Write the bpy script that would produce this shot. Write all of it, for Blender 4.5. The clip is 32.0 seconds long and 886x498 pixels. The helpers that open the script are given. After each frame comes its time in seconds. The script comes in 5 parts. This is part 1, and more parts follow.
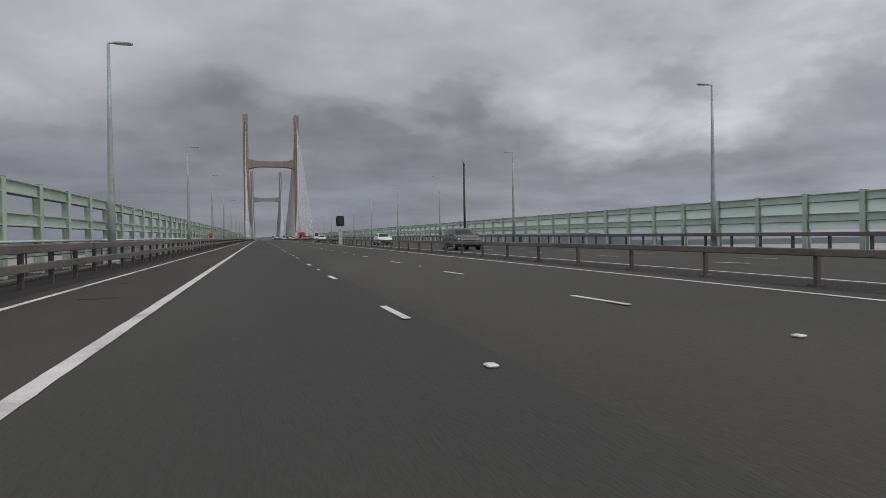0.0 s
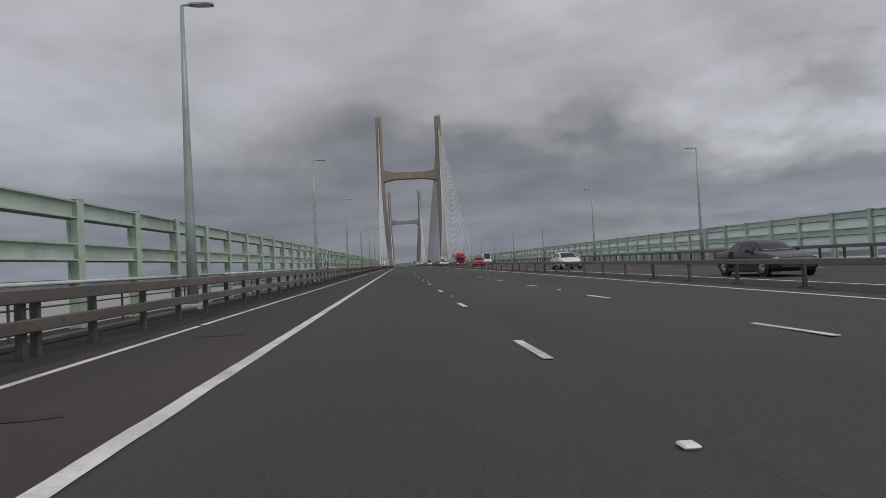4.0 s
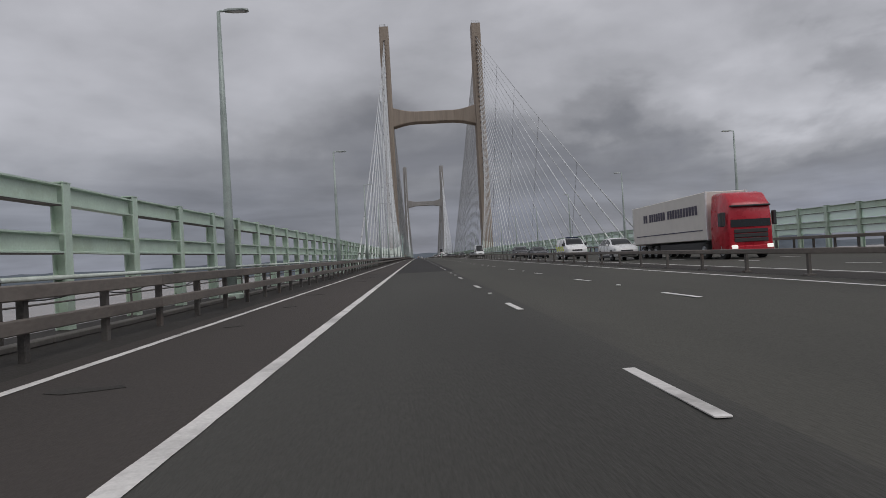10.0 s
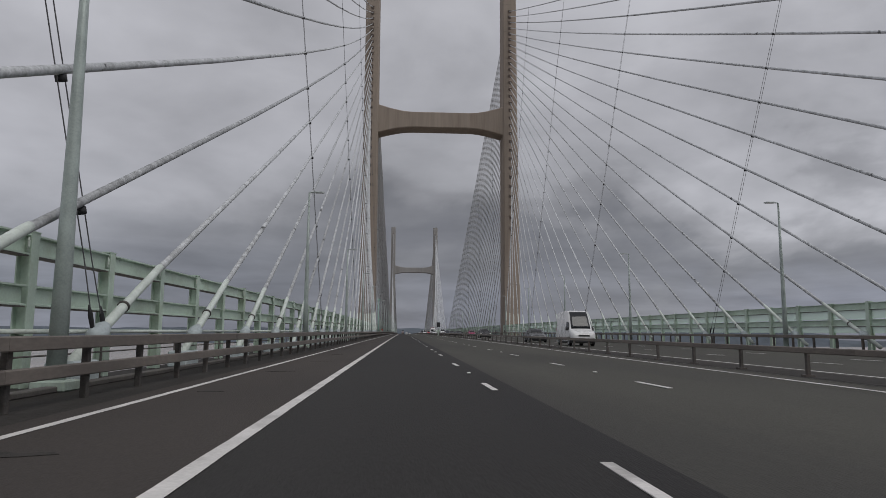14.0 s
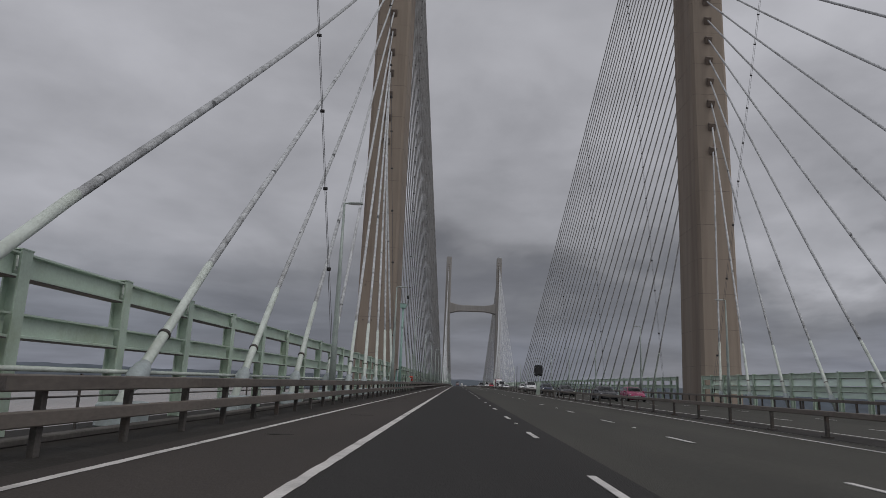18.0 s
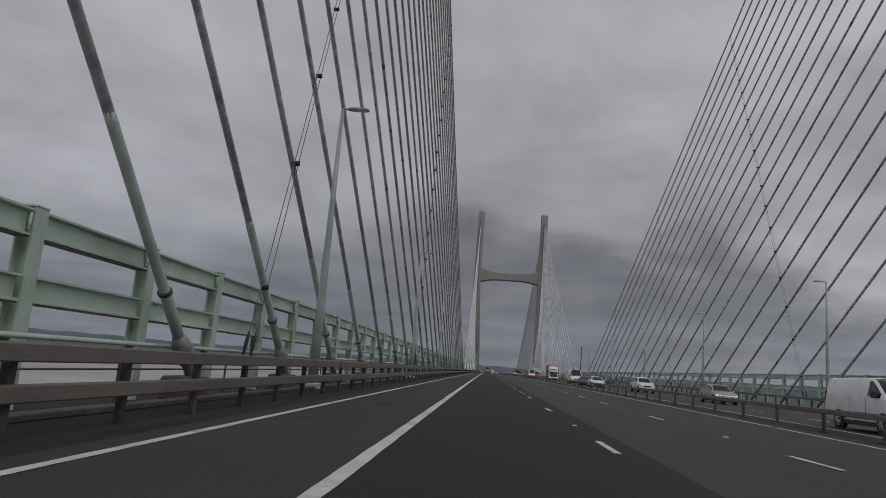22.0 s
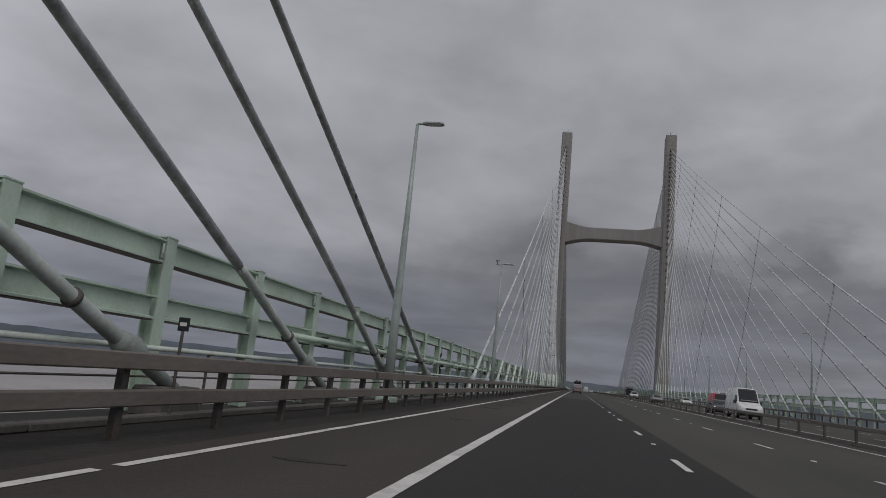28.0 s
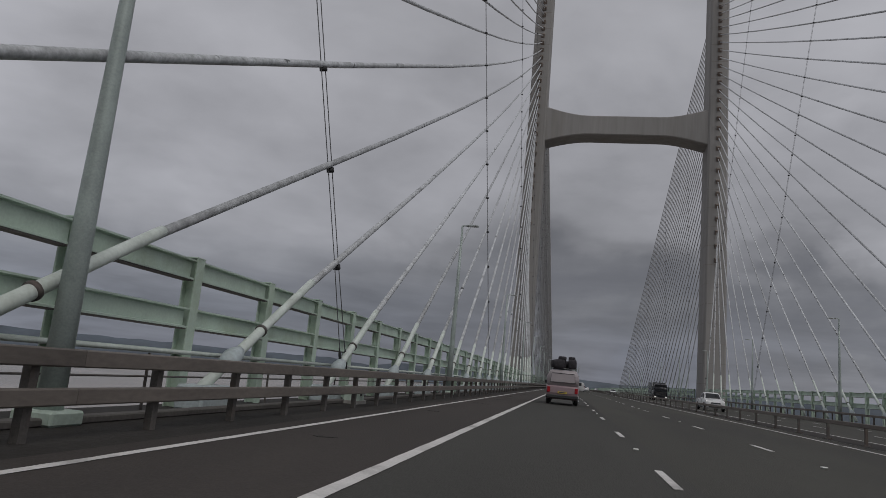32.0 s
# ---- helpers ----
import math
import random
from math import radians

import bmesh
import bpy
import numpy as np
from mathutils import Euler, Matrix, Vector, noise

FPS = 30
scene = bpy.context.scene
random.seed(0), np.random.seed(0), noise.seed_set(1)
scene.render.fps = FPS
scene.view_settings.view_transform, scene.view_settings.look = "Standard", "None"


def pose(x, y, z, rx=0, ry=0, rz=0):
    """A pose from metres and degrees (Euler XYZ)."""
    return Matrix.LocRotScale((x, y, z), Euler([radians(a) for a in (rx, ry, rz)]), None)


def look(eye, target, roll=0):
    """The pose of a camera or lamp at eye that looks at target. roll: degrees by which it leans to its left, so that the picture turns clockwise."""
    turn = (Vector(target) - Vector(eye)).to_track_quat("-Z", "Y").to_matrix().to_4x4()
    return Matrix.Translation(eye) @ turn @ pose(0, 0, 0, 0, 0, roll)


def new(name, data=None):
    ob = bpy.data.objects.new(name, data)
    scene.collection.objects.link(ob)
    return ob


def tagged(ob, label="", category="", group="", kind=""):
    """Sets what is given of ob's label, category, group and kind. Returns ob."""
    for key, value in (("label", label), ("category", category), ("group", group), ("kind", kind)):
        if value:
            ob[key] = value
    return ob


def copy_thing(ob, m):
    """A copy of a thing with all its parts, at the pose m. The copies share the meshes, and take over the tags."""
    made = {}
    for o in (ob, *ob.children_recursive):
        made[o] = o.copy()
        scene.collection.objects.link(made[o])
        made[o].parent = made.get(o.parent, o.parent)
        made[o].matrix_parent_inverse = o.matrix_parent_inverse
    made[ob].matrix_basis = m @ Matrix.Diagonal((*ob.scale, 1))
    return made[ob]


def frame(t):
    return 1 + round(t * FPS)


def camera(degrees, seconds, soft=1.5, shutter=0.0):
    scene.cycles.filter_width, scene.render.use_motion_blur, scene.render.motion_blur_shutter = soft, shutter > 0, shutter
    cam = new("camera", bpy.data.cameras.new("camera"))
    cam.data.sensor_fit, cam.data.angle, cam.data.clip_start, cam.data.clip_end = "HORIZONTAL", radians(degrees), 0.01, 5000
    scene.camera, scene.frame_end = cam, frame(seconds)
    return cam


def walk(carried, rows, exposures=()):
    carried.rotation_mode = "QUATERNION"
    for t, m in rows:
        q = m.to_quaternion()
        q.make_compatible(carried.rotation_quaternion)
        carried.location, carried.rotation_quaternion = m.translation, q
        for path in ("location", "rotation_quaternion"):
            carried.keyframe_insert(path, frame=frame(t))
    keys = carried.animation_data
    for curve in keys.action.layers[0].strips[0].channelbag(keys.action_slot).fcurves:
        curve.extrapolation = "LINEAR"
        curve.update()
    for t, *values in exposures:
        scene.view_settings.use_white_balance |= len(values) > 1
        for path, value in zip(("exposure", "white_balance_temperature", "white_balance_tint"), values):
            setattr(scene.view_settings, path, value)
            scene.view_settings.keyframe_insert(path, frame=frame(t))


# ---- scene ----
cam = camera(66.09, 32.0, soft=0.85)
PATH = [
    (0.0, -10.35, -572.44, -5.17, -15.03, -0.55, -0.91),
    (0.5, -10.26, -558.69, -5.00, -8.52, 1.39, -1.16),
    (1.0, -10.14, -544.94, -4.84, -4.37, 2.60, -1.28),
    (1.5, -9.99, -531.16, -4.68, -4.65, 1.88, -1.48),
    (2.0, -10.00, -517.36, -4.52, -5.28, 1.09, -2.57),
    (2.5, -10.00, -503.55, -4.37, -3.32, 1.66, -1.51),
    (3.0, -10.01, -489.72, -4.21, -3.16, 1.67, -1.84),
    (3.5, -10.03, -475.88, -4.06, -3.90, 1.68, -2.83),
    (5.5, -10.15, -420.45, -3.46, -2.67, 1.52, -2.25),
    (6.0, -10.16, -406.61, -3.32, -2.60, 0.89, -1.66),
    (6.5, -10.14, -392.77, -3.18, -1.44, 0.95, -1.71),
    (7.0, -10.12, -378.95, -3.04, -2.92, -0.55, -1.33),
    (7.5, -10.14, -365.17, -2.90, -1.91, 0.47, -2.38),
    (8.0, -10.19, -351.45, -2.77, -4.60, 0.57, -2.70),
    (8.5, -10.22, -337.83, -2.64, -0.80, 0.36, -1.39),
    (9.0, -10.25, -324.34, -2.51, -1.61, 1.09, -2.90),
    (9.5, -10.27, -310.98, -2.38, -1.95, 0.97, -2.75),
    (10.0, -10.33, -297.78, -2.26, -2.12, 0.93, -3.11),
    (10.5, -10.33, -284.71, -2.14, -2.10, 1.20, -3.09),
    (11.0, -10.31, -271.75, -2.02, -1.86, 0.99, -3.03),
    (11.5, -10.30, -258.84, -1.91, -2.42, 1.71, -2.41),
    (12.0, -10.31, -245.92, -1.80, -2.46, 1.71, -3.06),
    (12.5, -10.33, -232.91, -1.69, -2.61, 1.05, -0.18),
    (13.0, -10.30, -219.76, -1.58, -2.30, 0.78, -1.04),
    (13.5, -10.29, -206.22, -1.46, -3.16, 4.55, 0.92),
    (14.0, -10.27, -192.57, -1.35, -3.34, 7.32, 0.31),
    (14.5, -10.34, -178.87, -1.24, -3.42, 10.32, 1.69),
    (16.5, -10.26, -124.13, -0.82, -0.51, 12.32, 0.67),
    (17.0, -10.30, -110.52, -0.72, 1.19, 11.71, 2.63),
    (17.5, -10.27, -97.20, -0.63, 1.65, 11.24, 3.52),
    (18.0, -10.26, -83.82, -0.53, 1.62, 11.45, 2.34),
    (18.5, -10.26, -69.99, -0.43, 3.73, 10.33, 1.24),
    (19.0, -10.34, -56.07, -0.34, 4.38, 10.43, 1.52),
    (19.5, -10.46, -42.08, -0.24, 2.74, 9.54, 1.74),
    (20.0, -10.49, -28.15, -0.15, 2.17, 9.88, 1.55),
    (20.5, -10.53, -14.22, -0.06, 2.71, 10.02, 2.68),
    (21.0, -10.60, -0.40, 0.02, 3.22, 9.75, 2.60),
    (21.5, -10.62, 13.31, 0.10, 3.53, 9.70, 2.52),
    (22.0, -10.62, 27.02, 0.18, 4.37, 10.07, 4.68),
    (22.5, -10.59, 40.75, 0.26, 4.66, 9.50, 2.71),
    (23.0, -10.55, 54.47, 0.34, 4.87, 9.63, 3.29),
    (23.5, -10.57, 68.08, 0.42, 4.50, 9.51, 2.07),
    (24.0, -10.61, 81.67, 0.49, 7.68, 8.92, 3.39),
    (24.5, -10.59, 95.24, 0.56, 8.80, 8.50, 4.09),
    (25.0, -10.55, 108.84, 0.63, 7.50, 9.06, 3.31),
    (25.5, -10.52, 122.47, 0.70, 8.88, 9.06, 4.82),
    (26.0, -10.49, 136.07, 0.76, 7.72, 10.47, 3.58),
    (26.5, -10.43, 149.60, 0.83, 9.44, 9.62, 5.49),
    (28.5, -10.23, 203.55, 1.06, 12.20, 10.81, 5.70),
    (29.0, -10.10, 217.60, 1.12, 11.54, 10.41, 5.16),
    (29.5, -10.03, 231.66, 1.17, 8.69, 10.34, 4.00),
    (30.0, -10.06, 245.60, 1.22, 11.24, 9.72, 4.32),
    (30.5, -10.01, 259.52, 1.27, 11.82, 10.39, 3.82),
    (31.0, -9.94, 273.40, 1.32, 10.84, 11.37, 5.83),
    (31.5, -9.89, 287.21, 1.37, 11.18, 9.91, 4.88),
    (32.0, -9.89, 301.00, 1.41, 11.07, 10.51, 5.34),
]
walk(cam, [(t, pose(x, y, z, 90 + p, 0, w) @ pose(0, 0, 0, 0, 0, r)) for t, x, y, z, w, p, r in PATH],
     exposures=((0.0, 0.2), (1.5, 0.1), (11.0, 0.1), (13.0, 0.18), (14.0, 0.0), (16.5, -0.22), (19.0, -0.18), (20.0, -0.16), (22.0, -0.22), (32.0, -0.32)))

# fitted numbers of the place
SLOPE, CREST = 0.0038206, 5.0992e-06
SKY_STRENGTH, SUN_STRENGTH = 0.525, 1.0


# ---- world, sun ----
world = bpy.data.worlds.new("overcast")
scene.world = world
world.use_nodes = True
wn, wl = world.node_tree.nodes, world.node_tree.links
wn.clear()


def wnode(kind, **kw):
    n = wn.new(kind)
    for k, v in kw.items():
        n.inputs[k].default_value = v
    return n


sky = wn.new("ShaderNodeTexSky")
sky.sky_type = 'NISHITA'
sky.sun_disc = False
sky.sun_elevation = radians(52)
sky.sun_rotation = radians(120)
w_co = wn.new("ShaderNodeTexCoord")
w_sep = wn.new("ShaderNodeSeparateXYZ")
wl.new(w_co.outputs["Generated"], w_sep.inputs[0])


def wmath(op, a, b=None, clamp=False):
    n = wn.new("ShaderNodeMath")
    n.operation = op
    n.use_clamp = clamp
    for i, v in enumerate((a, b)):
        if v is None:
            continue
        if isinstance(v, (int, float)):
            n.inputs[i].default_value = v
        else:
            wl.new(v, n.inputs[i])
    return n.outputs[0]


# cloud deck seen in perspective: direction divided by its height
up = wmath('MAXIMUM', w_sep.outputs[2], 0.0)
den = wmath('ADD', up, 0.20)
w_comb = wn.new("ShaderNodeCombineXYZ")
wl.new(wmath('DIVIDE', w_sep.outputs[0], den), w_comb.inputs[0])
wl.new(wmath('DIVIDE', w_sep.outputs[1], den), w_comb.inputs[1])
n_big = wnode("ShaderNodeTexNoise", Scale=0.95, Detail=4.0, Roughness=0.5, Distortion=0.3)
n_fine = wnode("ShaderNodeTexNoise", Scale=2.6, Detail=6.0, Roughness=0.5, Distortion=0.3)
for n in (n_big, n_fine):
    wl.new(w_comb.outputs[0], n.inputs["Vector"])
# heaped puffs along the edge of the dark bank
w_tall = wn.new("ShaderNodeMapping")
w_tall.inputs["Scale"].default_value = (1.0, 1.0, 1.9)
w_tall.inputs["Location"].default_value = (0.62, 0.2, 0.1)
wl.new(w_co.outputs["Generated"], w_tall.inputs[0])
n_puff = wnode("ShaderNodeTexNoise", Scale=4.2, Detail=6.0, Roughness=0.50, Distortion=0.2)
wl.new(w_tall.outputs[0], n_puff.inputs["Vector"])
# flat streaks low over the horizon
w_flat = wn.new("ShaderNodeMapping")
w_flat.inputs["Scale"].default_value = (2.2, 2.2, 16.0)
wl.new(w_co.outputs["Generated"], w_flat.inputs[0])
n_flat = wnode("ShaderNodeTexNoise", Scale=1.9, Detail=6.0, Roughness=0.55, Distortion=0.4)
wl.new(w_flat.outputs[0], n_flat.inputs["Vector"])


def centred(out, amount):
    return wmath('MULTIPLY', wmath('SUBTRACT', out, 0.5), amount)


def wrange(value, a, b, lo, hi):
    n = wnode("ShaderNodeMapRange", **{"From Min": a, "From Max": b, "To Min": lo, "To Max": hi})
    n.interpolation_type = 'SMOOTHSTEP'
    wl.new(value, n.inputs["Value"])
    return n.outputs[0]


def tones(rows):
    r = wn.new("ShaderNodeValToRGB")
    r.color_ramp.interpolation = 'EASE'
    el = r.color_ramp.elements
    el[0].position, el[0].color = rows[0][0], (*rows[0][1], 1)
    el[1].position, el[1].color = rows[-1][0], (*rows[-1][1], 1)
    for p, c in rows[1:-1]:
        el.new(p).color = (*c, 1)
    return r


# the height of the bank's edge wanders with the puffs, most ahead and to the east
ragged = wmath('MULTIPLY', centred(n_puff.outputs[0], 1.0), wrange(w_sep.outputs[0], -0.15, 0.30, 0.26, 0.50))
level = wmath('ADD', wmath('ADD', up, ragged), centred(n_big.outputs[0], 0.08), clamp=True)
bank = tones(((0.000, (0.437, 0.460, 0.552)), (0.030, (0.425, 0.440, 0.515)), (0.070, (0.385, 0.398, 0.458)), (0.115, (0.358, 0.366, 0.412)), (0.145, (0.390, 0.398, 0.440)),
              (0.185, (0.525, 0.530, 0.575)), (0.235, (0.694, 0.700, 0.756)), (0.300, (0.766, 0.770, 0.832)), (0.450, (0.876, 0.880, 0.946)), (0.750, (0.925, 0.930, 0.995))))
wl.new(level, bank.inputs[0])
soft = tones(((0.000, (0.335, 0.362, 0.440)), (0.060, (0.325, 0.350, 0.420)), (0.100, (0.395, 0.415, 0.480)), (0.140, (0.545, 0.558, 0.620)), (0.195, (0.693, 0.700, 0.763)), (0.350, (0.816, 0.820, 0.886)), (0.750, (0.925, 0.930, 0.995))))
wl.new(up, soft.inputs[0])
deck = wn.new("ShaderNodeMix")
deck.data_type = 'RGBA'
wl.new(wrange(w_sep.outputs[0], -0.45, -0.02, 0.30, 0.92), deck.inputs["Factor"])
wl.new(soft.outputs[0], deck.inputs[6])
wl.new(bank.outputs[0], deck.inputs[7])
# light and dark rolls over the whole deck
grain = wmath('ADD', centred(n_big.outputs[0], 0.85), centred(n_fine.outputs[0], 0.42))
grain = wmath('ADD', grain, centred(n_puff.outputs[0], 0.60))
grain = wmath('ADD', grain, wmath('MULTIPLY', centred(n_flat.outputs[0], 1.0), wrange(up, 0.03, 0.22, 1.0, 0.0)))
# thinner cloud to both sides of the dark bank ahead
side = wmath('SUBTRACT', w_sep.outputs[0], 0.1)
side = wmath('ADD', wmath('MULTIPLY', wmath('MULTIPLY', side, side), 0.75), 0.96)
side = wmath('ADD', side, wmath('MULTIPLY', w_sep.outputs[0], 0.18))
bg_cloud = wn.new("ShaderNodeBackground")
wl.new(wmath('MULTIPLY', wmath('MULTIPLY', side, wmath('ADD', grain, 1.0)), SKY_STRENGTH), bg_cloud.inputs[1])
wl.new(deck.outputs[2], bg_cloud.inputs[0])
bg_sky = wn.new("ShaderNodeBackground")
bg_sky.inputs[1].default_value = 0.05
wl.new(sky.outputs[0], bg_sky.inputs[0])
w_shade = wn.new("ShaderNodeMixShader")
w_shade.inputs[0].default_value = 0.94
wl.new(bg_sky.outputs[0], w_shade.inputs[1])
wl.new(bg_cloud.outputs[0], w_shade.inputs[2])
w_out = wn.new("ShaderNodeOutputWorld")
wl.new(w_shade.outputs[0], w_out.inputs[0])

sun_data = bpy.data.lights.new("sun", 'SUN')
sun_data.energy, sun_data.angle, sun_data.color = SUN_STRENGTH, radians(35), (1.0, 0.97, 0.93)
sun = new("sun", sun_data)
sun.matrix_world = look((0, 0, 200), (-35, 55, 130))


# ---- materials ----
def material(name, colour, rough=0.6, metal=0.0, var=0.12, scale=3.0, fine=40.0, bump=0.15, stain=None, stain_amt=0.0,
             stretch=(1, 1, 1), island=0.0, spec=0.5, space="Object", spots=0.0):
    m = bpy.data.materials.new(name)
    m.use_nodes = True
    nt = m.node_tree
    N, Lk = nt.nodes, nt.links
    b = N["Principled BSDF"]
    b.inputs["Roughness"].default_value = rough
    b.inputs["Metallic"].default_value = metal
    b.inputs["Specular IOR Level"].default_value = spec
    co = N.new("ShaderNodeTexCoord")
    mp = N.new("ShaderNodeMapping")
    mp.inputs["Scale"].default_value = stretch
    geo = N.new("ShaderNodeNewGeometry")
    Lk.new(geo.outputs["Position"] if space == "World" else co.outputs["Object"], mp.inputs[0])
    n1 = N.new("ShaderNodeTexNoise")
    n1.inputs["Scale"].default_value, n1.inputs["Detail"].default_value = scale, 6
    n2 = N.new("ShaderNodeTexNoise")
    n2.inputs["Scale"].default_value, n2.inputs["Detail"].default_value = fine, 4
    Lk.new(mp.outputs[0], n1.inputs["Vector"])
    Lk.new(mp.outputs[0], n2.inputs["Vector"])
    add = N.new("ShaderNodeMath")
    add.operation = 'MULTIPLY_ADD'
    add.inputs[1].default_value = 0.6
    Lk.new(n1.outputs[0], add.inputs[0])
    m2 = N.new("ShaderNodeMath")
    m2.operation = 'MULTIPLY'
    m2.inputs[1].default_value = 0.4
    Lk.new(n2.outputs[0], m2.inputs[0])
    Lk.new(m2.outputs[0], add.inputs[2])
    src = add.outputs[0]
    if island:
        info = N.new("ShaderNodeObjectInfo")
        a2 = N.new("ShaderNodeMath")
        a2.operation = 'MULTIPLY_ADD'
        a2.inputs[1].default_value = island
        Lk.new(info.outputs["Random"], a2.inputs[0])
        Lk.new(src, a2.inputs[2])
        a3 = N.new("ShaderNodeMath")
        a3.operation = 'SUBTRACT'
        a3.inputs[1].default_value = island / 2
        Lk.new(a2.outputs[0], a3.inputs[0])
        src = a3.outputs[0]
    r = N.new("ShaderNodeValToRGB")
    lo = tuple(max(0, c * (1 - 2.2 * var)) for c in colour) + (1,)
    hi = tuple(min(1, c * (1 + 2.2 * var)) for c in colour) + (1,)
    r.color_ramp.elements[0].position, r.color_ramp.elements[0].color = 0.3, lo
    r.color_ramp.elements[1].position, r.color_ramp.elements[1].color = 0.7, hi
    Lk.new(src, r.inputs[0])
    col = r.outputs[0]
    if stain:
        n3 = N.new("ShaderNodeTexNoise")
        n3.inputs["Scale"].default_value, n3.inputs["Detail"].default_value = scale * 0.45, 8
        n3.inputs["Roughness"].default_value = 0.7
        Lk.new(mp.outputs[0], n3.inputs["Vector"])
        r3 = N.new("ShaderNodeValToRGB")
        r3.color_ramp.elements[0].position, r3.color_ramp.elements[0].color = 0.5, (0, 0, 0, 1)
        r3.color_ramp.elements[1].position, r3.color_ramp.elements[1].color = 0.68, (stain_amt,) * 3 + (1,)
        Lk.new(n3.outputs[0], r3.inputs[0])
        mx = N.new("ShaderNodeMix")
        mx.data_type = 'RGBA'
        mx.inputs[7].default_value = tuple(stain) + (1,)
        Lk.new(r3.outputs[0], mx.inputs["Factor"])
        Lk.new(col, mx.inputs[6])
        col = mx.outputs[2]
    if spots:
        n4 = N.new("ShaderNodeTexNoise")
        n4.inputs["Scale"].default_value, n4.inputs["Detail"].default_value = 1.3, 3
        Lk.new(mp.outputs[0], n4.inputs["Vector"])
        r4 = N.new("ShaderNodeValToRGB")
        r4.color_ramp.elements[0].position, r4.color_ramp.elements[0].color = spots, (0, 0, 0, 1)
        r4.color_ramp.elements[1].position, r4.color_ramp.elements[1].color = spots + 0.03, (0.85, 0.85, 0.85, 1)
        Lk.new(n4.outputs[0], r4.inputs[0])
        mx = N.new("ShaderNodeMix")
        mx.data_type = 'RGBA'
        mx.inputs[7].default_value = (0.03, 0.03, 0.032, 1)
        Lk.new(r4.outputs[0], mx.inputs["Factor"])
        Lk.new(col, mx.inputs[6])
        col = mx.outputs[2]
    Lk.new(col, b.inputs["Base Color"])
    rr = N.new("ShaderNodeMapRange")
    rr.inputs[3].default_value, rr.inputs[4].default_value = max(0.02, rough - 0.12), min(1, rough + 0.12)
    Lk.new(n1.outputs[0], rr.inputs[0])
    Lk.new(rr.outputs[0], b.inputs["Roughness"])
    if bump:
        bp = N.new("ShaderNodeBump")
        bp.inputs["Strength"].default_value = bump
        bp.inputs["Distance"].default_value = 0.02
        Lk.new(n2.outputs[0], bp.inputs["Height"])
        Lk.new(bp.outputs[0], b.inputs["Normal"])
    return m


M_LANE = material("asphalt_dark", (0.032, 0.0305, 0.0295), 0.88, spec=0.22, var=0.16, scale=0.35, fine=55, bump=0.5, stain=(0.024, 0.023, 0.024), stain_amt=0.6, stretch=(1, 0.12, 1), space="World")
M_ROAD = material("asphalt_worn", (0.066, 0.064, 0.056), 0.88, spec=0.22, var=0.14, scale=0.3, fine=55, bump=0.5, stain=(0.043, 0.041, 0.040), stain_amt=0.6, stretch=(1, 0.15, 1), space="World")
M_LANE_OLD = material("asphalt_dark_old", (0.0575, 0.056, 0.051), 0.88, spec=0.22, var=0.14, scale=0.3, fine=55, bump=0.5, stain=(0.043, 0.042, 0.040), stain_amt=0.5, stretch=(1, 0.12, 1), space="World")
M_SHOULDER = material("asphalt_brown", (0.056, 0.0485, 0.044), 0.88, spec=0.22, var=0.15, scale=0.4, fine=50, bump=0.5, stain=(0.046, 0.041, 0.038), stain_amt=0.6, stretch=(1, 0.2, 1), space="World")
M_VERGE = material("verge_surface", (0.034, 0.031, 0.0285), 0.88, spec=0.22, var=0.22, scale=0.7, fine=20, bump=0.6, stain=(0.033, 0.030, 0.027), stain_amt=0.9, stretch=(1, 0.35, 1), space="World")
M_TAR = material("tar_seal", (0.045, 0.042, 0.039), 0.92, spec=0.15, var=0.2, scale=2, fine=30, bump=0.3, space="World")
M_LINE = material("road_paint", (0.62, 0.60, 0.58), 0.7, var=0.10, scale=1.3, fine=25, bump=0.25, stain=(0.26, 0.25, 0.24), stain_amt=0.85, space="World")
M_STUD = material("stud_white", (0.7, 0.7, 0.66), 0.4, var=0.08, bump=0.0)
M_MINT = material("mint_paint", (0.45, 0.55, 0.465), 0.45, var=0.07, scale=1.6, fine=18, bump=0.06, stain=(0.30, 0.36, 0.24), stain_amt=0.55, island=0.10, space="World")
M_MINTD = material("mint_paint_old", (0.40, 0.48, 0.42), 0.55, var=0.12, scale=1.2, fine=14, bump=0.08, stain=(0.24, 0.26, 0.2), stain_amt=0.7, island=0.1, space="World")
M_RAIL = material("weathered_steel_rail", (0.158, 0.137, 0.120), 0.6, metal=0.25, var=0.16, scale=1.1, fine=18, bump=0.12, stain=(0.12, 0.105, 0.095), stain_amt=0.7, stretch=(1, 0.3, 1), island=0.15, space="World")
M_POST = material("dark_steel_post", (0.088, 0.080, 0.074), 0.65, metal=0.3, var=0.22, scale=4, fine=30, bump=0.2, stain=(0.13, 0.09, 0.07), stain_amt=0.6, island=0.3, space="World")
M_GALV = material("galvanised_steel", (0.36, 0.39, 0.38), 0.5, metal=0.35, var=0.12, scale=3, fine=40, bump=0.08, stain=(0.24, 0.26, 0.25), stain_amt=0.5, island=0.1)
M_LAMPP = material("lamp_post_paint", (0.335, 0.385, 0.365), 0.5, metal=0.2, var=0.10, scale=2, fine=30, bump=0.08, stain=(0.17, 0.20, 0.19), stain_amt=0.5, island=0.1)
